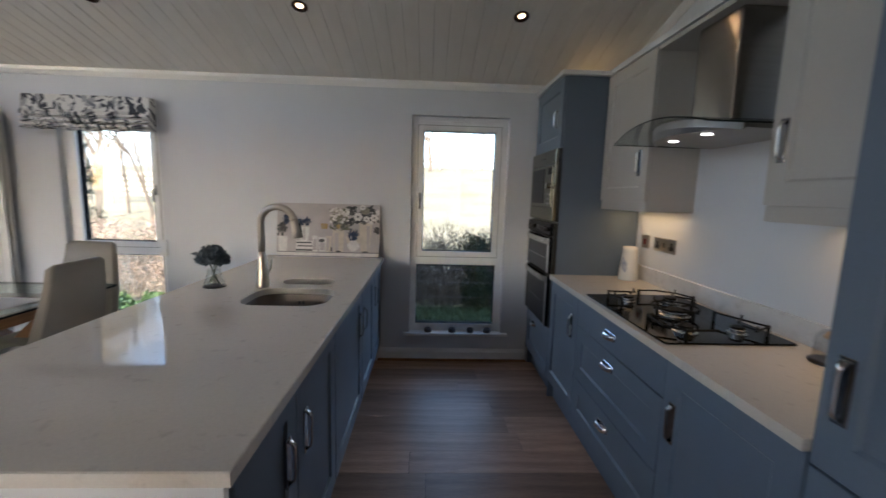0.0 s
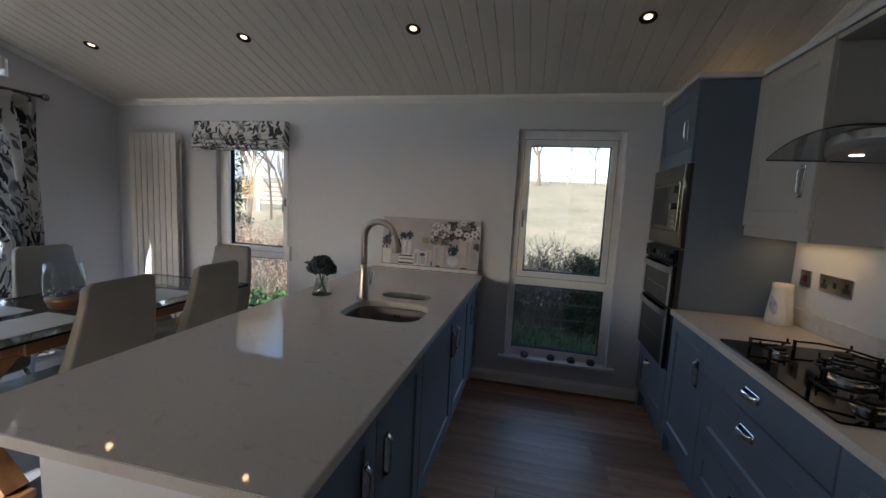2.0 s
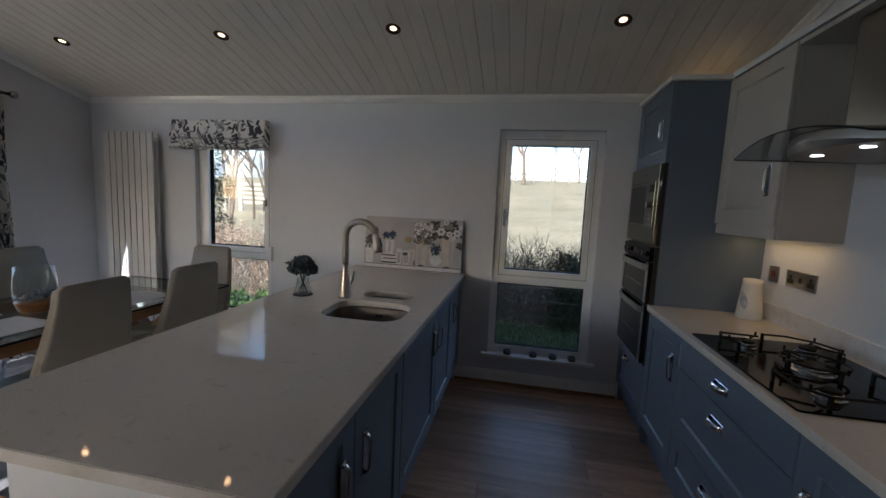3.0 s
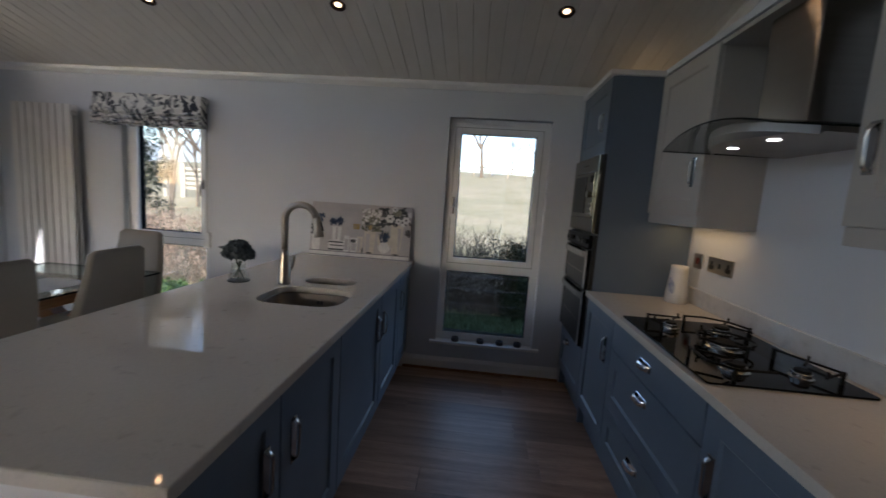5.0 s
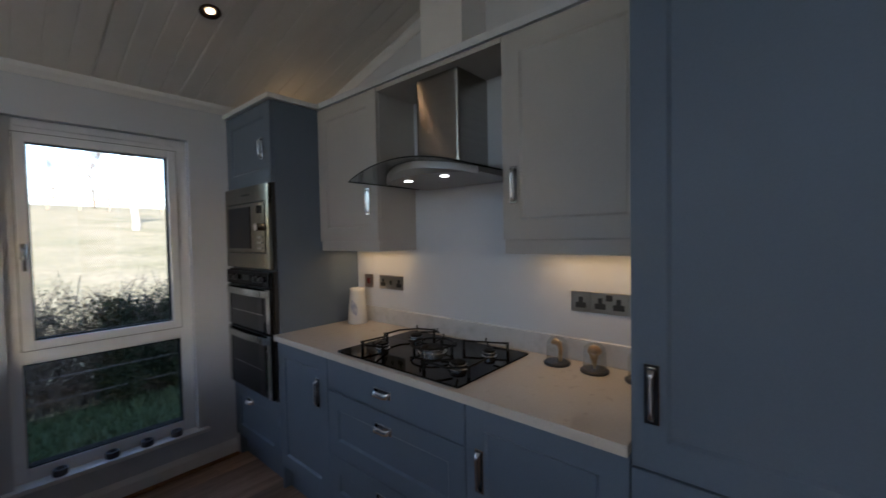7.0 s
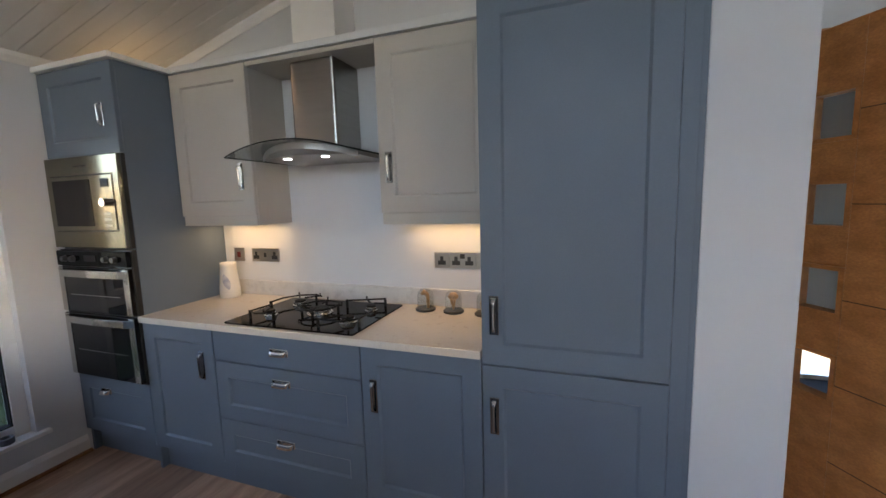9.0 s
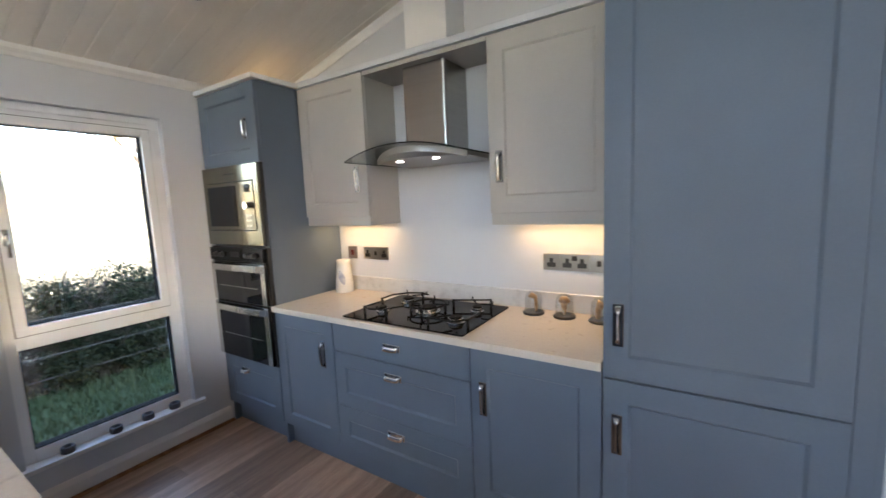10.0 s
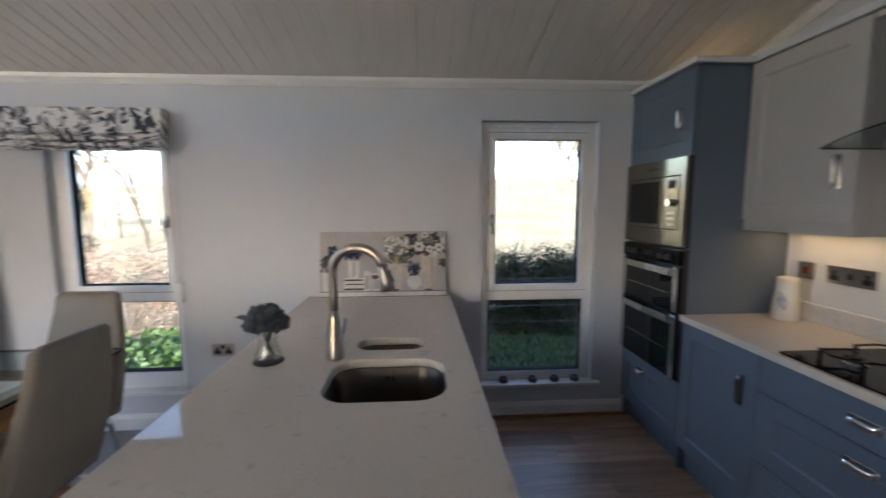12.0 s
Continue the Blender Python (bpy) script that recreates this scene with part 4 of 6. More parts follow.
# added light for the warm ceiling glow above the oven tower, no lamp seen there
ld = bpy.data.lights.new("tower_glow_light", "AREA")
ld.shape, ld.size, ld.size_y, ld.energy, ld.color = "RECTANGLE", 0.20, 0.50, 0.010, (1.0, 0.64, 0.27)
lo = new("tower_glow_light", ld)
lo.matrix_world = pose(1.15, 3.02, 2.256, 180)
tagged(lo, "added warm light for the ceiling glow above the oven tower", "lamp")

# ---- island ----
IX0, IX1, IY0 = -1.337, -0.385, 0.733
SINK = (-0.708, 2.020, 0.412, 0.345)
SINK2 = (-0.715, 2.372, 0.295, 0.150)
top = slab([(IX0, IY0), (IX1, IY0), (IX1, YB - 0.001), (IX0, YB - 0.001)], [rounded(*SINK, 0.10), rounded(*SINK2, 0.068)], 0.8725, 0.9045, 0.002)
solid("island_worktop", top, M_QUARTZ, "pale speckled quartz worktop of the peninsula with two sink cut-outs", "worktop")


def bowl(name, c, depth, r, label):
    t = thing(name, label, "sink", (c[0], c[1], 0.87 - depth))
    bm = bmesh.new()
    loops = []
    for grow, z in ((0.03, 0.8715), (0.004, 0.8715), (0.0, 0.866), (-0.004, 0.87 - depth + 0.05), (-0.018, 0.87 - depth + 0.014), (-0.06, 0.87 - depth)):
        loops.append([bm.verts.new((x, y, z)) for x, y in rounded(c[0], c[1], c[2] + 2 * grow, c[3] + 2 * grow, max(0.02, r + grow))])
    for a, b in zip(loops, loops[1:]):
        for i in range(len(a)):
            bm.faces.new((a[i], a[(i + 1) % len(a)], b[(i + 1) % len(a)], b[i]))
    bm.faces.new(loops[-1])
    bmesh.ops.recalc_face_normals(bm, faces=bm.faces)
    bmesh.ops.reverse_faces(bm, faces=bm.faces)
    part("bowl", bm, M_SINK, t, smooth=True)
    part("drain", lathe([(0.045, 0.0), (0.045, 0.003), (0.03, 0.004), (0.028, 0.001), (0.004, 0.001)], (c[0], c[1], 0.8702 - depth), 24), M_CHROME, t, "round chrome drain")
    ofl = box(c[0] - 0.018, c[0] - 0.003, c[1] + c[3] / 2 - 0.006, c[1] + c[3] / 2 - 0.003, 0.815, 0.835, 0.002)
    join(ofl, box(c[0] + 0.003, c[0] + 0.018, c[1] + c[3] / 2 - 0.006, c[1] + c[3] / 2 - 0.003, 0.815, 0.835, 0.002))
    part("overflow", ofl, M_BLACK, t, "dark overflow slots")


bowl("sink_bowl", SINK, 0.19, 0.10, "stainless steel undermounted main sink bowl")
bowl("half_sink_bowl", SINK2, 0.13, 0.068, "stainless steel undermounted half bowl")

# tap
tap = thing("kitchen_tap", "brushed nickel swan-neck tap with a pull-out spray head", "tap", (-0.925, 2.215, 0.9045))
part("body", lathe([(0.033, 0), (0.036, 0.004), (0.036, 0.02), (0.034, 0.05), (0.028, 0.12), (0.022, 0.165), (0.0185, 0.195)], (-0.925, 2.215, 0.9047), 28), M_NICKEL, tap, smooth=True)
path = [(-0.925, 2.215, 1.09), (-0.925, 2.215, 1.16), (-0.925, 2.214, 1.255)]
for k in range(1, 13):
    a = radians(180 - 13.5 * k)
    path.append((-0.825 + 0.10 * math.cos(a), 2.214 - 0.05 * k / 12, 1.255 + 0.092 * math.sin(a)))
part("neck", tube(path, 0.0178, 18), M_NICKEL, tap, smooth=True)
e = Vector(path[-1])
head = [e, e + Vector((0.006, -0.003, -0.02)), e + Vector((0.015, -0.008, -0.06)), e + Vector((0.022, -0.012, -0.098))]
part("spray_head", tube(head, 0.0185, 18, taper=[1.0, 1.08, 1.3, 1.4]), M_NICKEL, tap, "nickel pull-out spray head", smooth=True)
part("spray_button", tube([head[1] + Vector((0.014, 0, 0)), head[2] + Vector((0.020, 0, -0.006))], 0.010, 10), M_BLACK, tap, "black spray button", smooth=True)
part("lever", join(tube([(-0.925, 2.235, 0.965), (-0.925, 2.262, 0.968)], 0.013, 12), tube([(-0.917, 2.258, 0.966), (-0.900, 2.262, 1.0), (-0.890, 2.265, 1.055)], 0.007, 8)), M_NICKEL, tap, "side lever", smooth=True)

# island cabinets, doors to the aisle
IXF = -0.408
seams = [0.790, 1.175, 1.675, 2.375, 2.900, 3.340]
labels = ["blue shaker cabinet at the end of the peninsula", "blue shaker cabinet in the peninsula", "blue shaker cabinet under the sink", "blue shaker cabinet beside the sink", "blue shaker cabinet at the window wall"]
IX_BACK = -1.02
for k in range(5):
    y0, y1 = seams[k], seams[k + 1]
    hy = [1.095, 1.255, 2.305, 2.435, 2.985][k]
    base_unit(y0 + 0.001, y1 - 0.001, labels[k], [(y0 + 0.001, y1 - 0.001, 0.152, 0.870, False, hy, 0.662, True)], IXF, 1, IX_BACK, "cabinets of the peninsula")
pn = bmesh.new()
box(IX_BACK - 0.02, IX_BACK - 0.001, 0.771, YB, 0.0, 0.872, 0.001, into=pn)
solid("island_back_panel", pn, M_WHITE, "white panel on the dining side of the peninsula", "panel")
solid("island_end_panel", box(IX_BACK - 0.02, IXF, 0.752, 0.770, 0.0, 0.872, 0.001), M_WHITE, "white end panel of the peninsula under the overhang", "panel")

# ---- ceiling spots ----
spot = thing("ceiling_spotlight", "small round recessed ceiling spotlight, lit", "spotlight", (0, 0, 0), group="ceiling spotlights")
part("rim", lathe([(0.021, 0.004), (0.030, -0.002), (0.046, -0.001), (0.047, -0.006), (0.044, -0.009), (0.034, -0.007), (0.024, -0.002), (0.021, 0.004)], (0, 0, 0), 28, cap=False), M_BRONZE, spot, "dark bronze rim", smooth=True)
part("lamp", lathe([(0.0195, 0.001), (0.0195, -0.001)], (0, 0, 0), 24), M_LAMP, spot, "glowing lamp face")
SPOTS = [0.516, -0.810, -2.014, -3.343]
tilt = math.degrees(math.atan(SLOPE))
for k, x in enumerate(SPOTS):
    m = pose(x, 2.585, ceil_z(2.585), -tilt, 0, 0)
    if k == 0:
        spot.matrix_basis = m
    else:
        copy_thing(spot, m)
    ld = bpy.data.lights.new("spotlight_beam", "SPOT")
    ld.energy, ld.color, ld.spot_size, ld.spot_blend, ld.shadow_soft_size = 0.055, (1.0, 0.58, 0.26), radians(176), 0.1, 0.021
    lo = new("ceiling_spotlight_beam", ld)
    lo.matrix_world = pose(x, 2.585 - 0.004, ceil_z(2.585) - 0.014)
    tagged(lo, "warm beam of a ceiling spotlight", "lamp")

# ---- oak hall door, standing open ----
DW = Vector((-0.873, -0.487, 0)).normalized()
DN = Vector((DW.y, -DW.x, 0))
HINGE = Vector((1.172, -0.261, 0))
door = thing("door_1", "oak door with four small glass panes, standing open", "door", tuple(HINGE), kind="structure")


def leaf_box(s0, s1, z0, z1, t0, t1, bev=0.0):
    """A block in the turned door's own measures."""
    bm = box(s0, s1, t0, t1, z0, z1, bev)
    for v in bm.verts:
        v.co = HINGE + DW * v.co.x + DN * v.co.y + Vector((0, 0, v.co.z))
    return bm


S0, S1, T = -0.085, 0.675, 0.02
PZ = [(0.760, 0.932), (1.060, 1.228), (1.347, 1.510), (1.632, 1.800)]
lf = leaf_box(S0, -0.008, 0.012, 1.995, -T, T, 0.002)
join(lf, leaf_box(0.144, S1, 0.012, 1.995, -T, T, 0.002))
edges_z = [0.012] + [z for p in PZ for z in p] + [1.995]
for k in range(0, len(edges_z), 2):
    join(lf, leaf_box(-0.008, 0.144, edges_z[k], edges_z[k + 1], -T, T, 0.001))
part("leaf", lf, M_OAK_DOOR, door, "warm oak veneer leaf")
for z0, z1 in PZ:
    bead = leaf_box(-0.008, 0.006, z0, z1, -T - 0.004, T + 0.004)
    join(bead, leaf_box(0.130, 0.144, z0, z1, -T - 0.004, T + 0.004)), join(bead, leaf_box(0.006, 0.130, z0, z0 + 0.014, -T - 0.004, T + 0.004)), join(bead, leaf_box(0.006, 0.130, z1 - 0.014, z1, -T - 0.004, T + 0.004))
    part("glazing_bead", bead, M_OAK_DOOR, door, "oak bead round the pane")
    g = part("pane", leaf_box(0.004, 0.132, z0 + 0.012, z1 - 0.012, -0.002, 0.002), M_CLEAR, door, "small clear pane")
    g.visible_shadow = False
for z in (0.560, 0.830, 1.120, 1.430, 1.720):
    part("groove", leaf_box(0.146, S1 - 0.002, z, z + 0.003, -T - 0.0006, T + 0.0006), M_BLACK_BROWN, door, "fine dark groove")
part("handle", join(leaf_box(0.305, 0.345, 0.90, 1.05, -T - 0.008, T + 0.008, 0.003), join(leaf_box(0.205, 0.335, 0.957, 0.977, -T - 0.055, -T - 0.035, 0.004), leaf_box(0.315, 0.335, 0.957, 0.977, -T - 0.04, -T - 0.005, 0.002))), M_BLACK, door, "dark lever handle")
solid("trim_door_frame", join(box(1.236, 1.364, -0.20, -0.14, 0, 2.03, 0.002), join(box(1.236, 1.364, -1.06, -1.02, 0, 2.03, 0.002), box(1.236, 1.364, -1.02, -0.20, 1.995, 2.03, 0.002))), M_OAK_DOOR, "oak lining of the hall doorway", "door frame", "structure")

# ---- radiator ----
rad = thing("radiator", "tall white vertical panel radiator on the wall", "radiator", (-3.56, YB, 0.43))
NP = 8
for k in range(NP):
    xa = -3.838 + k * 0.0685
    part("panel", box(xa, xa + 0.060, 3.245, 3.258, 0.44, 1.995, 0.004, 2), M_RADIATOR, rad)
for z in (0.50, 1.93):
    part("header", tube([(-3.835, 3.278, z), (-3.292, 3.278, z)], 0.018, 12), M_RADIATOR, rad, smooth=True)
part("back_panel", box(-3.836, -3.292, 3.292, 3.304, 0.44, 1.995, 0.003), M_RADIATOR, rad)
for x in (-3.75, -3.38):
    part("bracket", box(x, x + 0.03, 3.304, YB, 1.75, 1.80), M_RADIATOR, rad)
    part("pipe", tube([(x, 3.278, 0.50), (x, 3.278, 0.005)], 0.008, 8), M_CHROME, rad, "chrome feed pipe", smooth=True)


# ---- cloth ----
def uv_plane(bm, u, v, scale=1.0):
    """Lays a flat print on a cloth mesh along two directions."""
    layer = bm.loops.layers.uv.new("UVMap")
    u, v = Vector(u), Vector(v)
    for f in bm.faces:
        for l in f.loops:
            l[layer].uv = (l.vert.co.dot(u) * scale, l.vert.co.dot(v) * scale)


# roman blind, pulled up into folds
bl = thing("roman_blind", "raised roman blind in white cloth with dark leaf print", "blind", (-2.63, YB, 2.1))
prof = [(3.262, 2.108), (3.258, 2.10), (3.256, 2.02), (3.254, 1.998), (3.236, 1.976), (3.240, 1.960), (3.276, 1.968), (3.262, 1.954), (3.226, 1.936), (3.231, 1.918), (3.274, 1.930), (3.258, 1.914), (3.224, 1.898), (3.231, 1.880), (3.274, 1.894), (3.254, 1.878), (3.230, 1.864), (3.262, 1.856), (3.322, 1.862), (3.322, 2.108)]
bmb = bmesh.new()
cols = []
nx = 36
for i in range(nx + 1):
    x = -3.108 + (0.945) * i / nx
    col = []
    for k, (y, z) in enumerate(prof):
        sag = 0.006 * math.sin(i * 0.9 + k * 0.7) if 4 <= k <= 17 else 0
        col.append(bmb.verts.new((x, y + sag * 0.4, z - (0.008 * math.sin(math.pi * i / nx) if 4 <= k <= 17 else 0) + sag)))
    cols.append(col)
for a, b in zip(cols, cols[1:]):
    for k in range(len(prof)):
        bmb.faces.new((a[k], b[k], b[(k + 1) % len(prof)], a[(k + 1) % len(prof)]))
bmb.faces.new(cols[0]), bmb.faces.new(cols[-1])
bmesh.ops.recalc_face_normals(bmb, faces=bmb.faces)
uv_plane(bmb, (1, 0.3, 0), (0.2, 0.8, 1), 1.3)
part("cloth", bmb, M_PRINT, bl)
part("headrail", box(-3.10, -2.17, 3.323, YB, 2.06, 2.105), M_WHITE, bl, "white headrail")
part("cord", tube([(-2.170, 3.330, 1.86), (-2.165, 3.330, 1.02)], 0.0022, 6), M_WHITE, bl, "thin white cord")
part("cord", tube([(-2.182, 3.330, 1.86), (-2.175, 3.330, 1.02)], 0.0022, 6), M_WHITE, bl, "thin white cord")
part("cord_holder", box(-2.196, -2.146, 3.318, YB, 0.878, 1.010, 0.004, 2), M_WHITE, bl, "white plastic cord holder")

# curtains tied back at the glazed doors
cu = thing("curtain", "tied-back curtain in pale cloth with dark leaf print", "curtain", (-4.0, 2.1, 2.15))
bmc = bmesh.new()
rows = []
nz, ny = 40, 110
for i in range(nz + 1):
    z = 2.155 - (2.155 - 0.03) * i / nz
    tz = max(0.0, min(1.0, (2.12 - z) / 1.12)) if z > 1.0 else max(0.0, 1.0 - (1.0 - z) / 0.9 * 0.35)
    width = 1.02 - 0.76 * tz ** 0.85
    right = 2.645 - 0.035 * tz
    row = []
    for j in range(ny + 1):
        s = j / ny
        fold = (0.056 - 0.016 * tz) * math.sin(s * 8 * 2 * math.pi + 0.6 * math.sin(z * 2.3)) + 0.010 * math.sin(s * 23 + z * 4)
        row.append(bmc.verts.new((-4.0 + fold, right - width * (1 - s), z)))
    rows.append(row)
lay = bmc.loops.layers.uv.new("UVMap")
for i in range(nz):
    for j in range(ny):
        f = bmc.faces.new((rows[i][j], rows[i][j + 1], rows[i + 1][j + 1], rows[i + 1][j]))
        for l, (a, b) in zip(f.loops, ((i, j), (i, j + 1), (i + 1, j + 1), (i + 1, j))):
            l[lay].uv = (1.9 * b / ny, 2.1 - 2.12 * a / nz)
bmesh.ops.solidify(bmc, geom=list(bmc.faces), thickness=0.003)
part("cloth", bmc, M_PRINT, cu, smooth=True)
pl = thing("curtain_pole", "dark metal curtain pole with a ball finial", "curtain pole", (-4.0, 1.9, 2.17))
part("pole", tube([(-4.0, 1.05, 2.17), (-4.0, 2.665, 2.17)], 0.014, 14), M_DARKCHROME, pl, smooth=True)
part("finial", lathe([(0.004, -0.03), (0.022, -0.022), (0.030, 0.0), (0.022, 0.022), (0.004, 0.03)], (-4.0, 2.69, 2.17), 20), M_DARKCHROME, pl, "round finial", smooth=True)
for y in (1.08, 2.62):
    part("bracket", tube([(-4.0, y, 2.165), (XL, y, 2.165)], 0.008, 8), M_DARKCHROME, pl, smooth=True)

# ---- dining table ----
TX0, TX1, TY0, TY1 = -3.07, -2.16, 1.08, 2.82
dt = thing("dining_table", "glass-topped dining table on crossed oak legs", "table", ((TX0 + TX1) / 2, (TY0 + TY1) / 2, 0))
tg = prism(rounded((TX0 + TX1) / 2, (TY0 + TY1) / 2, TX1 - TX0, TY1 - TY0, 0.02, 3), "z", 0.748, 0.760)
for f in tg.faces:
    if abs(f.normal.z) < 0.5:
        f.material_index = 1
gt = part("tabletop", tg, [M_TABLEGLASS, M_EDGE], dt, "clear glass tabletop with a dark green edge")
tc = (TX0 + TX1) / 2
for yy in (TY0 + 0.28, TY1 - 0.28):
    for sgn in (1, -1):
        b = bmesh.new()
        p, q = Vector((tc - sgn * 0.36, yy + sgn * 0.0, 0.03)), Vector((tc + sgn * 0.36, yy, 0.72))
        bar(p, q, 0.095 - 0.004 * (sgn < 0), b, 0.095)
        part("leg", b, M_OAK_Z, dt, "slanting oak leg")
    part("foot", box(tc - 0.44, tc - 0.28, yy - 0.045, yy + 0.045, 0.004, 0.045, 0.004), M_OAK_X, dt)
    part("foot", box(tc + 0.28, tc + 0.44, yy - 0.045, yy + 0.045, 0.004, 0.045, 0.004), M_OAK_X, dt)
    part("bearer", box(tc - 0.42, tc + 0.42, yy - 0.04, yy + 0.04, 0.700, 0.747, 0.004), M_OAK_X, dt, "oak cross bearer")
part("stretcher", box(tc - 0.04, tc + 0.04, TY0 + 0.3, TY1 - 0.3, 0.335, 0.415, 0.004), M_OAK_X, dt, "oak stretcher")
for sx in (-0.40, 0.40):
    part("rail", box(tc + sx - 0.03, tc + sx + 0.03, TY0 + 0.32, TY1 - 0.32, 0.685, 0.745, 0.004), M_OAK_X, dt, "oak top rail")

# ---- dining chairs: facing +y at their own origin ----
ch = thing("dining_chair", "taupe leatherette high-backed dining chair on chrome legs", "chair", (0, 0, 0), group="chairs round the table")


def cushion(rows_, into=None):
    """A padded form from rounded outlines in rising order: (cx, cy, w, d, r, z)."""
    bm = bmesh.new()
    loops = [[bm.verts.new((x, y, z)) for x, y in rounded(cx, cy, w, d, r, 4)] for cx, cy, w, d, r, z in rows_]
    for a, b in zip(loops, loops[1:]):
        for i in range(len(a)):
            bm.faces.new((a[i], a[(i + 1) % len(a)], b[(i + 1) % len(a)], b[i]))
    bm.faces.new(loops[0][::-1]), bm.faces.new(loops[-1])
    return join(into, bm)


part("seat", cushion([(0, 0.01, 0.40, 0.40, 0.05, 0.405), (0, 0.01, 0.435, 0.435, 0.06, 0.42), (0, 0.01, 0.445, 0.445, 0.06, 0.455), (0, 0.01, 0.43, 0.43, 0.06, 0.478), (0, 0.01, 0.38, 0.38, 0.05, 0.487)]), M_LEATHER, ch, "padded seat", smooth=True)
back = []
for k in range(13):
    u = k / 12
    z = 0.40 + 0.63 * u
    yb = -0.205 - 0.02 * math.sin(u * 3.1) - 0.165 * u
    w = 0.452 - 0.03 * u - 0.105 * u ** 2
    dpt = 0.072 - 0.030 * u
    if k == 12:
        w, dpt, z = w - 0.03, dpt - 0.022, z + 0.004
    if k == 11:
        z += 0.035
    back.append((0, yb, w, dpt, min(0.012, dpt * 0.45), z))
part("backrest", cushion(back), M_LEATHER, ch, "tall padded back", smooth=True)
for sx in (-1, 1):
    part("leg", tube([(sx * 0.185, 0.20, 0.405), (sx * 0.19, 0.215, 0.36), (sx * 0.20, 0.225, 0.0045)], 0.013, 10), M_CHROME, ch, "bent chrome leg", smooth=True)
    part("leg", tube([(sx * 0.185, -0.17, 0.405), (sx * 0.19, -0.20, 0.33), (sx * 0.20, -0.26, 0.0045)], 0.013, 10), M_CHROME, ch, "bent chrome leg", smooth=True)
places = [(-2.245, 2.175, 92), (-2.255, 1.590, 93), (-2.965, 2.200, -90), (-2.985, 1.560, -91), (-2.46, 2.61, 178)]
for k, (x, y, a) in enumerate(places):
    m = pose(x, y, 0, 0, 0, a)
    if k == 0:
        ch.matrix_basis = m
    else:
        copy_thing(ch, m)

# ---- on the table ----
for k, (x, y) in enumerate([(-2.42, 2.20), (-2.42, 1.52), (-2.82, 2.20), (-2.82, 1.52)]):
    solid("placemat", box(x - 0.15, x + 0.15, y - 0.21, y + 0.21, 0.7605, 0.764, 0.001), M_MAT, "pale cream placemat on the glass table", "placemat", group="placemats on the table")
vb = thing("glass_bowl_vase", "wide glass vase with a wooden base and blue-grey pebbles", "vase", (-2.60, 1.84, 0.7605))
part("base", lathe([(0.055, 0), (0.075, 0.01), (0.088, 0.05), (0.090, 0.062), (0.04, 0.062)], (-2.60, 1.84, 0.7606), 32), M_OAK_X, vb, "turned wooden base", smooth=True)
vg = part("glass", lathe([(0.088, 0.063), (0.094, 0.11), (0.091, 0.19), (0.084, 0.255), (0.081, 0.255), (0.088, 0.19), (0.091, 0.11), (0.085, 0.066)], (-2.60, 1.84, 0.7606), 36, cap=False), M_CLEAR, vb, "tapered clear glass", smooth=True)
pb = bmesh.new()
rng = random.Random(4)
for k in range(42):
    a, r = rng.random() * 6.28, 0.07 * rng.random() ** 0.5
    b2 = bmesh.new()
    bmesh.ops.create_icosphere(b2, subdivisions=1, radius=0.011 + 0.006 * rng.random(), matrix=pose(-2.60 + r * math.cos(a), 1.84 + r * math.sin(a), 0.838 + 0.03 * rng.random()) @ Matrix.Diagonal((1, 1.2, 0.7, 1)))
    join(pb, b2)
part("pebbles", pb, M_PEBBLE, vb, "blue-grey pebbles", smooth=True, kind="stuff")

# ---- flower vase on the peninsula ----
VX, VY, VZ = -1.178, 2.200, 0.9047
fv = thing("flower_vase", "small glass vase with dark blue hydrangea on a black coaster", "vase", (VX, VY, VZ))
part("coaster", lathe([(0.056, 0), (0.058, 0.003), (0.056, 0.006)], (VX, VY, VZ), 32), M_BLACK, fv, "round black coaster")
part("glass", lathe([(0.046, 0.0065), (0.051, 0.014), (0.049, 0.03), (0.037, 0.062), (0.032, 0.085), (0.036, 0.098), (0.0345, 0.098), (0.030, 0.085), (0.035, 0.062), (0.046, 0.03), (0.047, 0.016), (0.02, 0.012)], (VX, VY, VZ), 36, cap=False), M_CLEAR, fv, "clear flared glass", smooth=True)
for k in range(5):
    a = k * 1.3
    part("stem", tube([(VX + 0.026 * math.cos(a), VY + 0.026 * math.sin(a), VZ + 0.018), (VX + 0.008 * math.cos(a + 2.8), VY + 0.008 * math.sin(a + 2.8), VZ + 0.09), (VX + 0.03 * math.cos(a + 3), VY + 0.03 * math.sin(a + 3), VZ + 0.16)], 0.0028, 6), M_STEM, fv, "dark green stem")


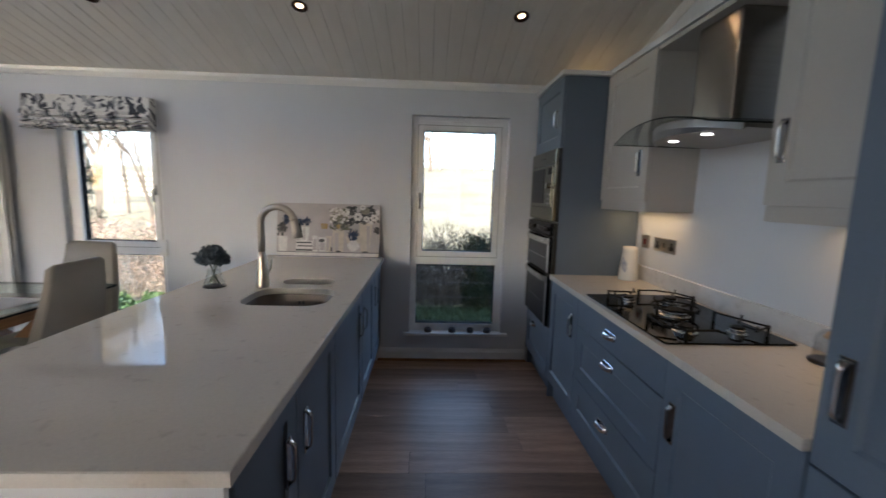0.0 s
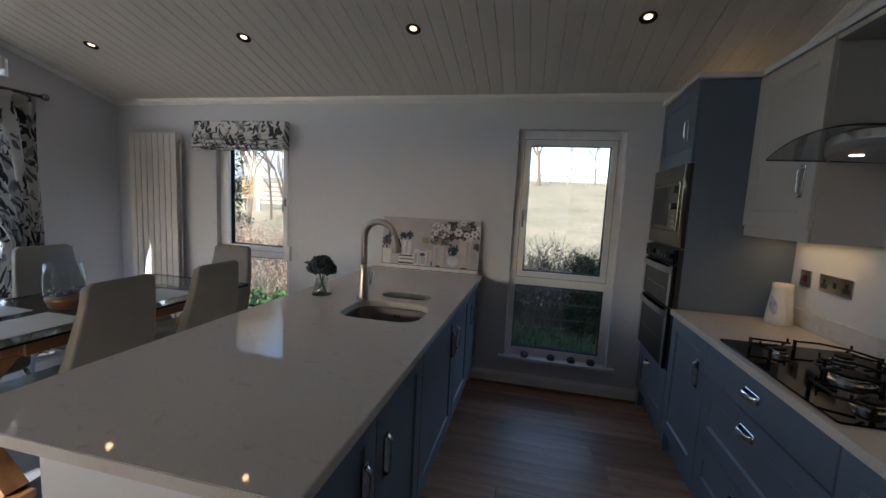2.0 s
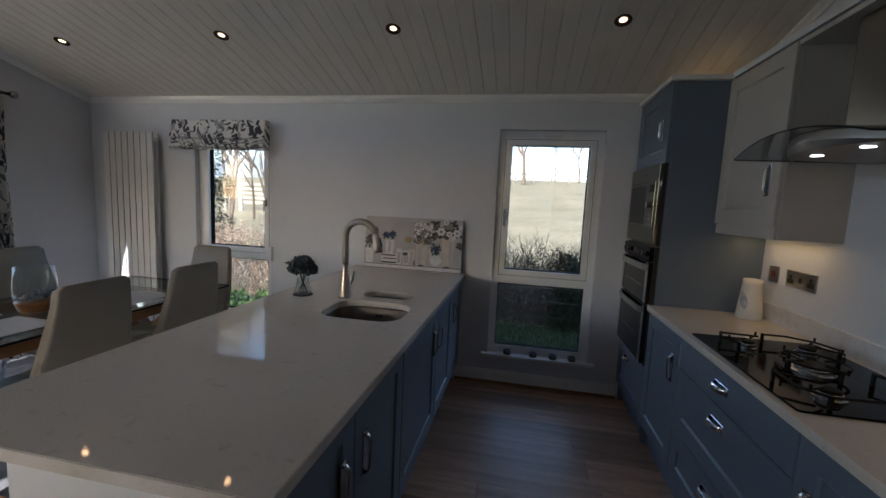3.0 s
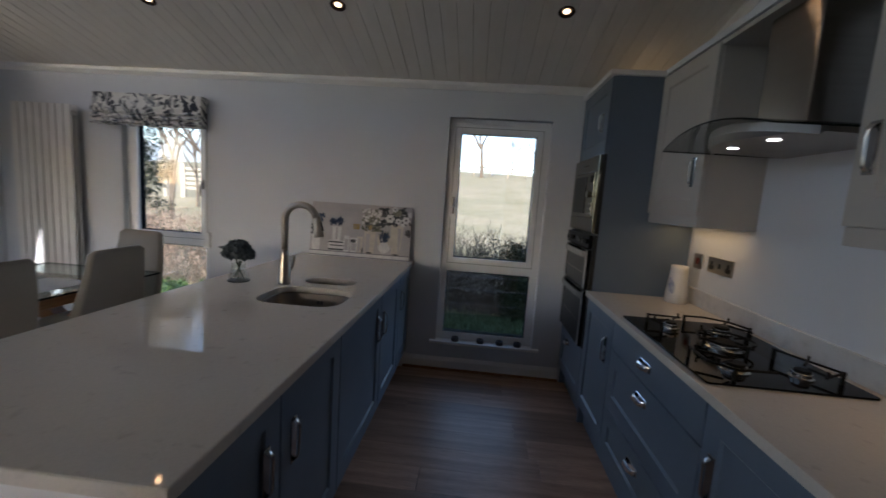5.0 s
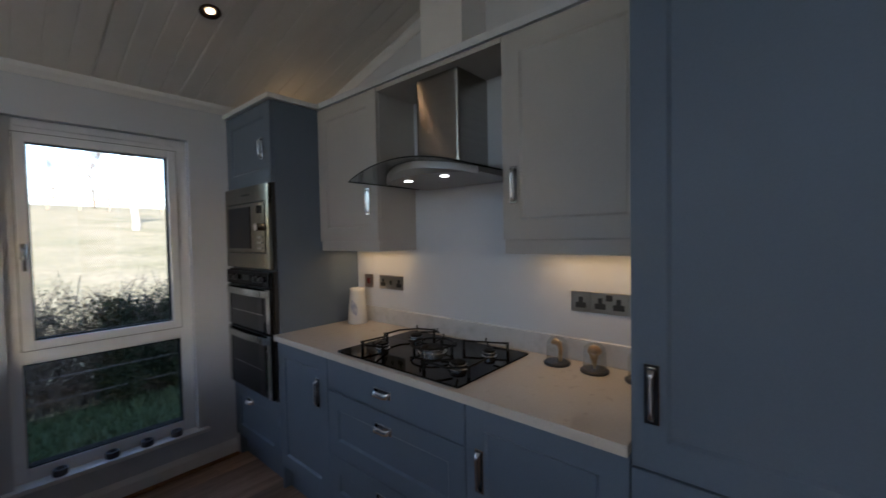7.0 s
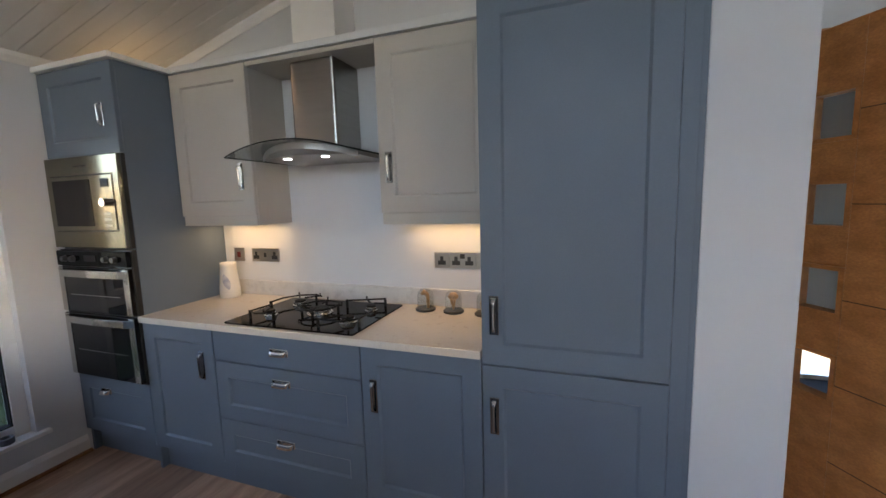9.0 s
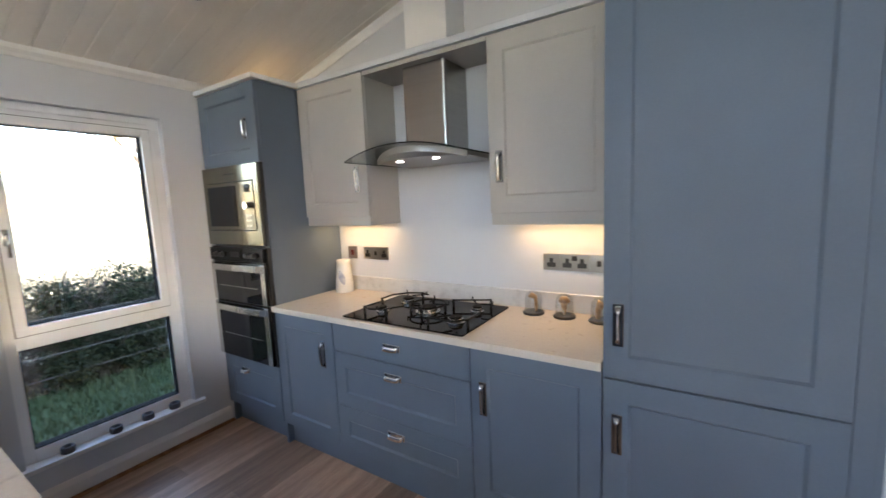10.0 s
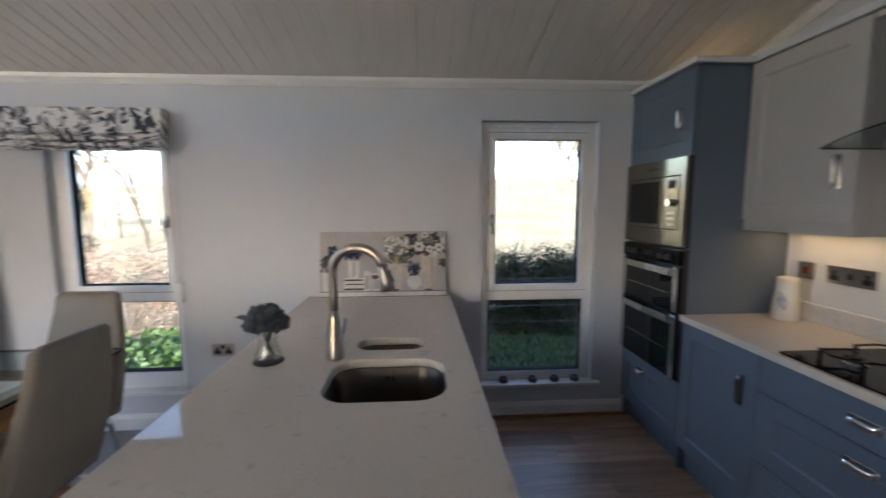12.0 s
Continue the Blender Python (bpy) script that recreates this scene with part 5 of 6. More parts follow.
def petals(c, r, count, size, seed, squash=0.8):
    """A round head of many small cupped petals."""
    rng_ = random.Random(seed)
    bm = bmesh.new()
    for k in range(count):
        zz = rng_.uniform(-0.75, 1)
        a = rng_.random() * 6.283
        n = Vector((math.cos(a) * (1 - zz * zz) ** 0.5, math.sin(a) * (1 - zz * zz) ** 0.5, zz)).normalized()
        o = Vector(c) + Vector((n.x, n.y, n.z * squash)) * r * rng_.uniform(0.72, 1.08)
        q = (n + Vector((rng_.uniform(-0.5, 0.5), rng_.uniform(-0.5, 0.5), rng_.uniform(-0.3, 0.5)))).to_track_quat("Z", "X").to_matrix()
        s = size * rng_.uniform(0.7, 1.2)
        tip = rng_.random() * 6.28
        ring = [o + q @ Vector((math.cos(tip + t) * s * e, math.sin(tip + t) * s * e * 0.8, 0.25 * s * (e - 0.6))) for t, e in ((0, 1.15), (1.1, 0.75), (2.2, 0.8), (3.14, 0.7), (4.1, 0.8), (5.2, 0.75))]
        mid = bm.verts.new(o - q @ Vector((0, 0, s * 0.25)))
        vs = [bm.verts.new(v) for v in ring]
        for i in range(6):
            bm.faces.new((mid, vs[i], vs[(i + 1) % 6]))
    return bm


part("flower_head", petals((VX, VY, 1.075), 0.068, 230, 0.021, 3), M_HYDRANGEA, fv, "dark blue-grey hydrangea head", kind="stuff")
part("flower_head", petals((VX - 0.030, VY - 0.012, 1.060), 0.046, 110, 0.020, 5), M_HYDRANGEA, fv, "dark blue-grey hydrangea head", kind="stuff")
part("flower_head", petals((VX + 0.034, VY + 0.008, 1.058), 0.044, 110, 0.020, 6), M_HYDRANGEA, fv, "dark blue-grey hydrangea head", kind="stuff")
part("leaf", prism([(VX - 0.115, 1.085), (VX - 0.085, 1.095), (VX - 0.055, 1.080), (VX - 0.085, 1.073)], "y", VY - 0.01, VY - 0.007), M_HYDRANGEA, fv, "pointed dark leaf")

# ---- canvas picture leaning on the wall ----
pc = thing("canvas_picture", "canvas print of flowers in vases, leaning on the wall", "picture", (-0.83, 3.28, 0.905))
PW, PH = 0.83, 0.437
PM = Matrix.Translation((-1.245, 3.270, 0.9052)) @ Matrix.Rotation(radians(-7.5), 4, "X")


def on_canvas(bm):
    bmesh.ops.transform(bm, matrix=PM, verts=bm.verts)
    return bm


part("canvas", on_canvas(box(0, PW, 0, 0.022, 0, PH, 0.002)), M_CANVAS, pc, "pale lilac-grey canvas")
LAYER = [0]


def outline(s):
    """The outline of one painted shape: ('d', u, v, ru, rv) blot, ('f', u, v, r) petalled bloom, ('l', u, v, length, width, angle) leaf, ('v', u0, u1, v0, v1, flare) vase."""
    if s[0] == "d":
        return [(PW * s[1] + PW * s[3] * math.cos(k * 0.449 + s[1] * 9) * (1 + 0.05 * math.sin(k * 2.4 + s[2] * 20)), PH * s[2] + PH * s[4] * math.sin(k * 0.449 + s[1] * 9) * (1 + 0.05 * math.cos(k * 1.7 + s[1] * 30))) for k in range(14)]
    if s[0] == "f":
        return [(PW * s[1] + s[3] * (1 + 0.15 * math.cos(k * math.pi / 12 * 6 + s[1] * 40)) * math.cos(k * math.pi / 12), PH * s[2] + 0.92 * s[3] * (1 + 0.15 * math.cos(k * math.pi / 12 * 6 + s[1] * 40)) * math.sin(k * math.pi / 12)) for k in range(24)]
    if s[0] == "l":
        ca, sa_ = math.cos(s[5]), math.sin(s[5])
        half = [(-1, 0), (-0.5, 0.8), (0.1, 1), (0.6, 0.6), (1, 0), (0.6, -0.6), (0.1, -1), (-0.5, -0.8)]
        return [(PW * s[1] + s[3] * a * ca - s[4] * b * sa_, PH * s[2] + s[3] * a * sa_ + s[4] * b * ca) for a, b in half]
    return [(PW * (s[1] + s[5]), PH * s[3]), (PW * (s[2] - s[5]), PH * s[3]), (PW * s[2], PH * s[4]), (PW * s[1], PH * s[4])]


def paint(name, color_mat, shapes, label):
    """Flat painted shapes, one thin layer above the last."""
    LAYER[0] += 1
    t = 0.0004 * LAYER[0]
    bm = bmesh.new()
    for s in shapes:
        bm.faces.new([bm.verts.new((min(max(a, 0.002), PW - 0.002), -t, min(max(b, 0.002), PH - 0.002))) for a, b in outline(s)])
        if len(shapes) < 14:
            part(name, on_canvas(bm), color_mat, pc, label)
            bm = bmesh.new()
    if len(shapes) >= 14:
        part(name, on_canvas(bm), color_mat, pc, label, kind="stuff")


rp = random.Random(8)


def spray(u0, u1, v0, v1, n, size):
    """Leaves at random slants within a patch."""
    return [("l", rp.uniform(u0, u1), rp.uniform(v0, v1), size * rp.uniform(0.7, 1.4), size * rp.uniform(0.3, 0.55), rp.uniform(0, 6.28)) for k in range(n)]


def bloom(u, v, ru, rv, n, size):
    """Short brush strokes that fill a soft round flower head."""
    out = []
    for k in range(n):
        a, d = rp.uniform(0, 6.283), rp.random() ** 0.6
        out.append(("l", u + ru * d * math.cos(a), v + rv * d * math.sin(a), size * rp.uniform(0.7, 1.3), size * rp.uniform(0.25, 0.5), a + rp.uniform(-0.5, 0.5)))
    return out


paint("painted_shelf", M_PAINT_WHITE, [("v", 0.0, 1.0, 0.0, 0.085, 0)], "white painted shelf edge")
paint("painted_line", M_PAINT_DARK, [("v", 0.0, 1.0, 0.088, 0.098, 0), ("v", 0.0, 1.0, 0.010, 0.022, 0)], "dark painted line")
paint("painted_vase", M_PAINT_CREAM, [("v", 0.54, 0.655, 0.10, 0.52, 0.012), ("v", 0.795, 0.925, 0.10, 0.66, 0.025), ("v", 0.475, 0.53, 0.10, 0.40, 0.0)], "cream painted vase")
paint("painted_pot", M_PAINT_WHITE, [("v", 0.015, 0.105, 0.10, 0.38, 0.008), ("v", 0.215, 0.315, 0.30, 0.56, 0.012), ("d", 0.745, 0.25, 0.062, 0.13), ("v", 0.19, 0.345, 0.10, 0.30, 0.0), ("v", 0.345, 0.395, 0.10, 0.40, 0.0), ("v", 0.405, 0.48, 0.10, 0.37, 0.008)], "white painted pot")
paint("painted_shade", M_CANVAS, [("v", 0.352, 0.385, 0.13, 0.34, 0.0), ("v", 0.415, 0.47, 0.13, 0.27, 0.006), ("v", 0.56, 0.60, 0.13, 0.46, 0.0), ("v", 0.87, 0.905, 0.13, 0.60, 0.01), ("v", 0.255, 0.275, 0.32, 0.54, 0.0), ("v", 0.485, 0.505, 0.12, 0.36, 0.0)], "grey painted shading")
paint("painted_book", M_PAINT_DARK, [("v", 0.19, 0.345, 0.115, 0.145, 0), ("v", 0.20, 0.345, 0.195, 0.215, 0), ("v", 0.19, 0.335, 0.255, 0.28, 0), ("d", 0.435, 0.31, 0.028, 0.035), ("d", 0.60, 0.115, 0.03, 0.014), ("d", 0.86, 0.112, 0.035, 0.014), ("d", 0.53, 0.15, 0.008, 0.05)], "dark painted book spine or shadow")
paint("painted_foliage", M_PAINT_GREEN, spray(0.515, 0.70, 0.52, 0.90, 90, 0.020), "green-grey painted leaves")
paint("painted_foliage", M_PAINT_DARK, spray(0.0, 0.09, 0.38, 0.62, 26, 0.020) + spray(0.69, 0.76, 0.60, 0.95, 26, 0.022) + spray(0.76, 0.99, 0.66, 0.97, 60, 0.022) + spray(0.945, 1.0, 0.46, 0.58, 14, 0.018) + spray(0.53, 0.69, 0.55, 0.75, 22, 0.014), "dark painted leaves")
paint("painted_bowl", M_PAINT_CREAM, [("d", 0.745, 0.36, 0.072, 0.17)], "pale glass bowl behind the blue flower")
paint("painted_bowl", M_PAINT_WHITE, [("d", 0.745, 0.245, 0.050, 0.085)], "white foot of the painted bowl")
paint("painted_flower", M_PAINT_BLUE, bloom(0.745, 0.43, 0.052, 0.100, 70, 0.015) + bloom(0.215, 0.64, 0.036, 0.060, 40, 0.013) + bloom(0.290, 0.66, 0.036, 0.065, 40, 0.013) + bloom(0.10, 0.70, 0.034, 0.09, 40, 0.014), "blue painted flowers")
paint("painted_flower", M_PAINT_GREEN, [("d", 0.855, 0.885, 0.045, 0.07)], "grey-green painted leaf")
paint("painted_flower", M_PAINT_WHITE, [("f", 0.785, 0.77, 0.036), ("f", 0.87, 0.73, 0.026), ("f", 0.945, 0.755, 0.032), ("f", 0.83, 0.945, 0.024), ("f", 0.985, 0.86, 0.024), ("f", 0.915, 0.66, 0.018)], "white painted anemone")
paint("painted_bloom", M_PAINT_WHITE, [("f", rp.uniform(0.52, 0.69), rp.uniform(0.66, 0.93), rp.uniform(0.007, 0.014)) for k in range(34)] + [("d", 0.72, 0.36 + 0.02 * k, 0.006, 0.01) for k in range(3)], "small white painted blooms")
paint("painted_centre", M_PAINT_DARK, [("d", 0.785, 0.77, 0.012, 0.022), ("d", 0.87, 0.73, 0.009, 0.016), ("d", 0.945, 0.755, 0.010, 0.019), ("d", 0.83, 0.945, 0.008, 0.014)], "dark centre of a painted anemone")
paint("painted_accent", M_PAINT_YELLOW, [("v", 0.425, 0.495, 0.53, 0.63, 0.004), ("d", 0.60, 0.58, 0.018, 0.05)], "soft yellow painted accent")

# ---- small things ----
for k, x in enumerate((-0.002, 0.208, 0.366, 0.514)):
    solid("tealight_holder", lathe([(0.029, 0.0), (0.031, 0.004), (0.031, 0.030), (0.028, 0.034), (0.020, 0.034), (0.018, 0.030), (0.018, 0.010), (0.002, 0.010)], (x, YB + 0.012, 0.2565), 28, cap=True), M_CONCRETE, "small round dark grey tealight holder on the sill", "tealight holder", group="tealight holders on the sill", smooth=False)
pot = thing("ceramic_jug", "tapered white ceramic pot with a blue-grey feather motif", "pot", (1.335, 2.615, 0.905))
PR = [(0.060, 0), (0.064, 0.004), (0.060, 0.06), (0.053, 0.13), (0.047, 0.195), (0.047, 0.222), (0.043, 0.222), (0.043, 0.19), (0.048, 0.10), (0.05, 0.02), (0.01, 0.015)]
part("body", lathe(PR, (1.335, 2.615, 0.9047), 40, cap=False), M_CERAMIC, pot, smooth=True)
fe = bmesh.new()
prev = None
for k in range(9):
    u = k / 8
    z = 0.055 + 0.10 * u
    r = 0.0612 - 0.0001 - 0.062 * (z - 0.06) * 1.55 + 0.0012
    a0 = radians(222 - 26 * u)
    w = 0.36 * math.sin(math.pi * min(1, u * 1.02)) ** 0.7 + 0.02
    pair = [fe.verts.new((1.335 + (r + 0.0008) * math.cos(a0 + d), 2.615 + (r + 0.0008) * math.sin(a0 + d), 0.9047 + z)) for d in (-w, -w / 2, 0, w / 2, w)]
    if prev:
        for i in range(4):
            fe.faces.new((prev[i], prev[i + 1], pair[i + 1], pair[i]))
    prev = pair
part("feather_motif", fe, M_FEATHER, pot, "blue-grey painted feather", smooth=True)
for k, (x, y) in enumerate(((1.335, 1.262), (1.330, 1.104), (1.322, 0.935))):
    cl = thing("glass_cloche", "small glass cloche with a wooden ornament on a black base", "cloche", (x, y, 0.905), group="cloches on the worktop")
    part("base", lathe([(0.052, 0), (0.054, 0.003), (0.054, 0.009), (0.049, 0.012)], (x, y, 0.9047), 36), M_BLACK, cl, "round black base")
    part("dome", lathe([(0.043, 0.0125), (0.043, 0.075), (0.038, 0.098), (0.024, 0.112), (0.004, 0.117)], (x, y, 0.9047), 32, cap=False), M_DOME, cl, "clear glass dome", smooth=True)
    if k == 0:
        orn = tube([(x + 0.002, y - 0.014, 0.918), (x + 0.002, y - 0.014, 0.965), (x, y - 0.010, 0.99), (x, y + 0.008, 1.000), (x, y + 0.024, 0.990)], 0.0105, 12, taper=[0.7, 0.9, 1.1, 1.5, 0.6])
    elif k == 1:
        orn = tube([(x, y - 0.026, 0.985), (x, y - 0.010, 0.990), (x, y + 0.010, 0.988), (x, y + 0.026, 0.982)], 0.016, 12, taper=[0.5, 1.2, 1.25, 0.5])
        join(orn, tube([(x, y, 0.918), (x, y + 0.003, 0.98)], 0.016, 12, taper=[0.25, 1.2]))
    else:
        orn = tube([(x, y + 0.012, 0.918), (x, y + 0.010, 0.965), (x, y, 0.990), (x, y - 0.02, 0.985)], 0.014, 12, taper=[0.7, 1.0, 1.6, 0.6])
    part("ornament", orn, M_ORNAMENT, cl, "carved brown wooden ornament", smooth=True)

# ---- outdoors ----


def land(x, y):
    """Height of the ground: flat by the lodge, then a rising pasture."""
    z = -0.55
    if y > 8.5:
        z += 0.118 * (min(y, 62) - 8.5) ** 1.0 + 0.02 * math.sin(x * 0.2 + y * 0.13)
    if x < -9:
        z -= min(3.0, (-9 - x) * 0.03) * (1 if y > 8.5 else 0.2)
    return z


gm = bmesh.new()
xs = [-300, -150, -80, -50, -35, -25, -18, -13, -9, -6, -3, 0, 3, 6, 10, 15, 22, 32, 50, 90, 160, 300]
ys = [-300, -100, -40, -15, -6, 0, 3.6, 5, 6, 7, 8, 8.5, 10, 13, 17, 22, 28, 35, 42, 50, 58, 62, 75, 110, 200, 400]
gv = [[gm.verts.new((x, y, land(x, y))) for x in xs] for y in ys]
for j in range(len(ys) - 1):
    for i in range(len(xs) - 1):
        gm.faces.new((gv[j][i], gv[j][i + 1], gv[j + 1][i + 1], gv[j + 1][i]))
solid("ground", gm, M_FIELD, "pale sunlit pasture rising behind the lodge", "ground", "structure", smooth=True)
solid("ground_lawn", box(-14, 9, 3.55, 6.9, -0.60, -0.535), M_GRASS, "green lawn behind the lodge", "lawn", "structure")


def blades(name, x0, x1, y0, y1, z, count, h, mat, label, category, seed, width=0.012):
    """Many single grass blades or narrow leaves, in one mesh."""
    r = np.random.default_rng(seed)
    px, py = r.uniform(x0, x1, count), r.uniform(y0, y1, count)
    a, lean, hh = r.uniform(0, 6.283, count), r.uniform(-0.6, 0.6, count), h * r.uniform(0.5, 1.2, count)
    w = width * r.uniform(0.6, 1.4, count)
    v = np.empty((count, 3, 3))
    v[:, 0] = np.stack([px - w * np.cos(a), py - w * np.sin(a), np.full(count, z)], 1)
    v[:, 1] = np.stack([px + w * np.cos(a), py + w * np.sin(a), np.full(count, z)], 1)
    v[:, 2] = np.stack([px + lean * hh * np.sin(a), py - lean * hh * np.cos(a), z + hh], 1)
    me = bpy.data.meshes.new(name)
    me.from_pydata(v.reshape(-1, 3).tolist(), [], np.arange(count * 3).reshape(-1, 3).tolist())
    me.materials.append(mat)
    return tagged(new(name, me), label, category, kind="stuff")


def leaves(centres, radii, count, size, seed):
    """Points of many small leaf quads scattered through soft clumps: vertices and faces."""
    r = np.random.default_rng(seed)
    k = r.integers(0, len(centres), count)
    d = r.normal(size=(count, 3))
    d /= np.linalg.norm(d, axis=1)[:, None]
    c = np.array(centres)[k] + d * (np.array(radii)[k] * r.uniform(0.25, 1, count) ** 0.5)[:, None]
    a = r.normal(size=(count, 3))
    a /= np.linalg.norm(a, axis=1)[:, None]
    b = np.cross(a, r.normal(size=(count, 3)))
    b /= np.linalg.norm(b, axis=1)[:, None]
    s = (size * r.uniform(0.6, 1.3, count))[:, None]
    v = np.stack([c - a * s, c + b * s * 0.5, c + a * s, c - b * s * 0.5], 1)
    return v.reshape(-1, 3), np.arange(count * 4).reshape(-1, 4)


def leaf_mesh(name, centres, radii, count, size, seed, mat):
    v, f = leaves(centres, radii, count, size, seed)
    me = bpy.data.meshes.new(name)
    me.from_pydata(v.tolist(), [], f.tolist())
    me.materials.append(mat)
    return me


def twigs(bm, x0, x1, y0, y1, z0, z1, count, seed, r=0.006):
    """Crossing bare stems, each bent once or twice."""
    q = random.Random(seed)
    for k in range(count):
        p = Vector((q.uniform(x0, x1), q.uniform(y0, y1), z0))
        pts = [p]
        way = Vector((q.uniform(-0.7, 0.7), q.uniform(-0.3, 0.3), 1)).normalized()
        for j in range(4):
            p = p + way * (z1 - z0) * q.uniform(0.18, 0.36)
            way = (way + Vector((q.uniform(-0.8, 0.8), q.uniform(-0.5, 0.5), q.uniform(-0.35, 0.2)))).normalized()
            pts.append(p)
        tube(pts, r * q.uniform(0.6, 1.5), 4, bm, [1, 0.85, 0.7, 0.5, 0.25])


rh = random.Random(21)
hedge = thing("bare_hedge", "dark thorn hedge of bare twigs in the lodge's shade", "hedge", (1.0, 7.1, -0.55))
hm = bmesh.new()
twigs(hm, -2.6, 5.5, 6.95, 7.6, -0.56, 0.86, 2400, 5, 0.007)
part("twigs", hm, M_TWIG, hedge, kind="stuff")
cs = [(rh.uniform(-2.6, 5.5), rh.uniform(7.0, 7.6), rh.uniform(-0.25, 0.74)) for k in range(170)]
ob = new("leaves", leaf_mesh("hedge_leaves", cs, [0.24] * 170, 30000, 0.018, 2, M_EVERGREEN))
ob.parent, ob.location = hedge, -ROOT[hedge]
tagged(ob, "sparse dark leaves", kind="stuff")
for bx, bz, wd in ((1.15, 0.0, 0.42), (1.9, -0.1, 0.5)):
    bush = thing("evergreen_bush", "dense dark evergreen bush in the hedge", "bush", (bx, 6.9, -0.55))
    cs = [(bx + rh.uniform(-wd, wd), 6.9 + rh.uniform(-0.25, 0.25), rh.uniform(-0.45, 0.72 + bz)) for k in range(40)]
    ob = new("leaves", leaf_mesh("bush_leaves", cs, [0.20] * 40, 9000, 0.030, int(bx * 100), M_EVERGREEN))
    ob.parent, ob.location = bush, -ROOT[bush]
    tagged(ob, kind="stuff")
    tm = bmesh.new()
    twigs(tm, bx - 0.15, bx + 0.15, 6.85, 6.95, -0.56, 0.5, 12, int(bx * 77), 0.012)
    part("stems", tm, M_TWIG, bush)
beech = thing("beech_hedge", "sunlit beech hedge in dry coppery leaf", "hedge", (-7.0, 7.4, -0.55))
hm = bmesh.new()
twigs(hm, -13, -2.9, 7.1, 7.8, -0.56, 0.95, 700, 9, 0.005)
part("twigs", hm, M_BARK, beech, kind="stuff")
cs = [(rh.uniform(-13, -2.9), rh.uniform(7.1, 7.8), rh.uniform(-0.45, 0.80)) for k in range(420)]
ob = new("leaves", leaf_mesh("beech_leaves", cs, [0.22] * 420, 42000, 0.022, 3, M_COPPER_LEAF))
ob.parent, ob.location = beech, -ROOT[beech]
tagged(ob, "dry coppery leaves", kind="stuff")

wf = thing("wire_fence", "post and wire fence in front of the hedge", "fence", (0, 6.6, -0.55))
for x in (-1.9, 3.6):
    part("post", box(x - 0.04, x + 0.04, 6.56, 6.64, -0.55, 0.62, 0.008), M_FENCE, wf)
for z in (-0.25, 0.0, 0.22, 0.42):
    part("wire", tube([(-2.6, 6.55, z), (0.15, 6.55, z - 0.01), (5.5, 6.55, z)], 0.004, 5), M_WIRE, wf)

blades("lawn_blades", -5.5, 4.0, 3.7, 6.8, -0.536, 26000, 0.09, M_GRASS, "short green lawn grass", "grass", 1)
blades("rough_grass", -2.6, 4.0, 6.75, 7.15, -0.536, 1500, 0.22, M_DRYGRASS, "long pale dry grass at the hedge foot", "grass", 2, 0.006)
cs = [(rh.uniform(-6.8, -3.6), rh.uniform(5.2, 6.9), -0.45) for k in range(90)]
tagged(new("ground_plants", leaf_mesh("ground_plants", cs, [0.14] * 90, 5200, 0.05, 7, M_IVY)), "bright green leafy plants on the bank", "plants", kind="stuff")


def tree(at, height, spread, seed, crown=None, crown_count=0, leaf_size=0.06, label="bare winter tree on the rise", lean=0.0, trunk=0.03):
    """A tapered trunk that forks three times into limbs and twigs, with a thin crown."""
    q = random.Random(seed)
    t = thing("tree", label, "tree", at)
    wood_bm = bmesh.new()
    tips = []

    def grow(p, way, length, r, level):
        pts, p0 = [p.copy()], p.copy()
        for j in range(4):
            p = p + way * length / 4
            way = (way + Vector((q.uniform(-0.2, 0.2), q.uniform(-0.2, 0.2), q.uniform(-0.04, 0.14)))).normalized()
            pts.append(p.copy())
        tube(pts, r, 6 if level < 2 else 4, wood_bm, [1, 0.9, 0.78, 0.64, 0.5])
        if level == 4:
            tips.append(p)
            return
        for k in range(4 if level < 3 else 3):
            start = pts[-1] if k == 0 else pts[q.choice((2, 3, 3, 4))]
            a = q.uniform(0, 6.283)
            side = Vector((math.cos(a), math.sin(a), 0)) * spread * q.uniform(0.5, 1.1)
            grow(start, (way + side + Vector((0, 0, 0.15))).normalized(), length * q.uniform(0.55, 0.8), r * 0.55, level + 1)

    grow(Vector(at), Vector((lean, 0, 1)).normalized(), height * 0.38, height * trunk, 0)
    part("trunk_and_limbs", wood_bm, M_BIRCH if "white-barked" in label else M_BARK, t)
    if crown:
        o = new("crown", leaf_mesh("crown", [tuple(p) for p in tips], [height * 0.055] * len(tips), crown_count, leaf_size, seed, crown))
        o.parent, o.location = t, -ROOT[t]
        tagged(o, kind="stuff")
    return t


tree((0.2, 50, land(0.2, 50)), 12.0, 0.85, 3, M_FARTWIG, 12000, 0.08, "bare twiggy tree at the pasture fence", 0.0, 0.022)
tree((7.7, 58, land(7.7, 58)), 8.5, 0.8, 4, M_FARTWIG, 2500, 0.06, trunk=0.018)
tree((15.5, 56, land(15, 56)), 8.0, 0.8, 6, M_FARTWIG, 2200, 0.06, trunk=0.018)
tree((20.0, 54, land(20, 54)), 8.5, 0.8, 7, M_BUD, 5000, 0.12)
tree((6.1, 32, land(6.1, 32)), 8.0, 0.5, 21, None, 0, 0.1, "white-barked tree standing in the pasture", 0.0, 0.026)
tree((9.9, 32, land(9.9, 32)), 8.5, 0.5, 22, None, 0, 0.1, "white-barked tree standing in the pasture", 0.0, 0.026)
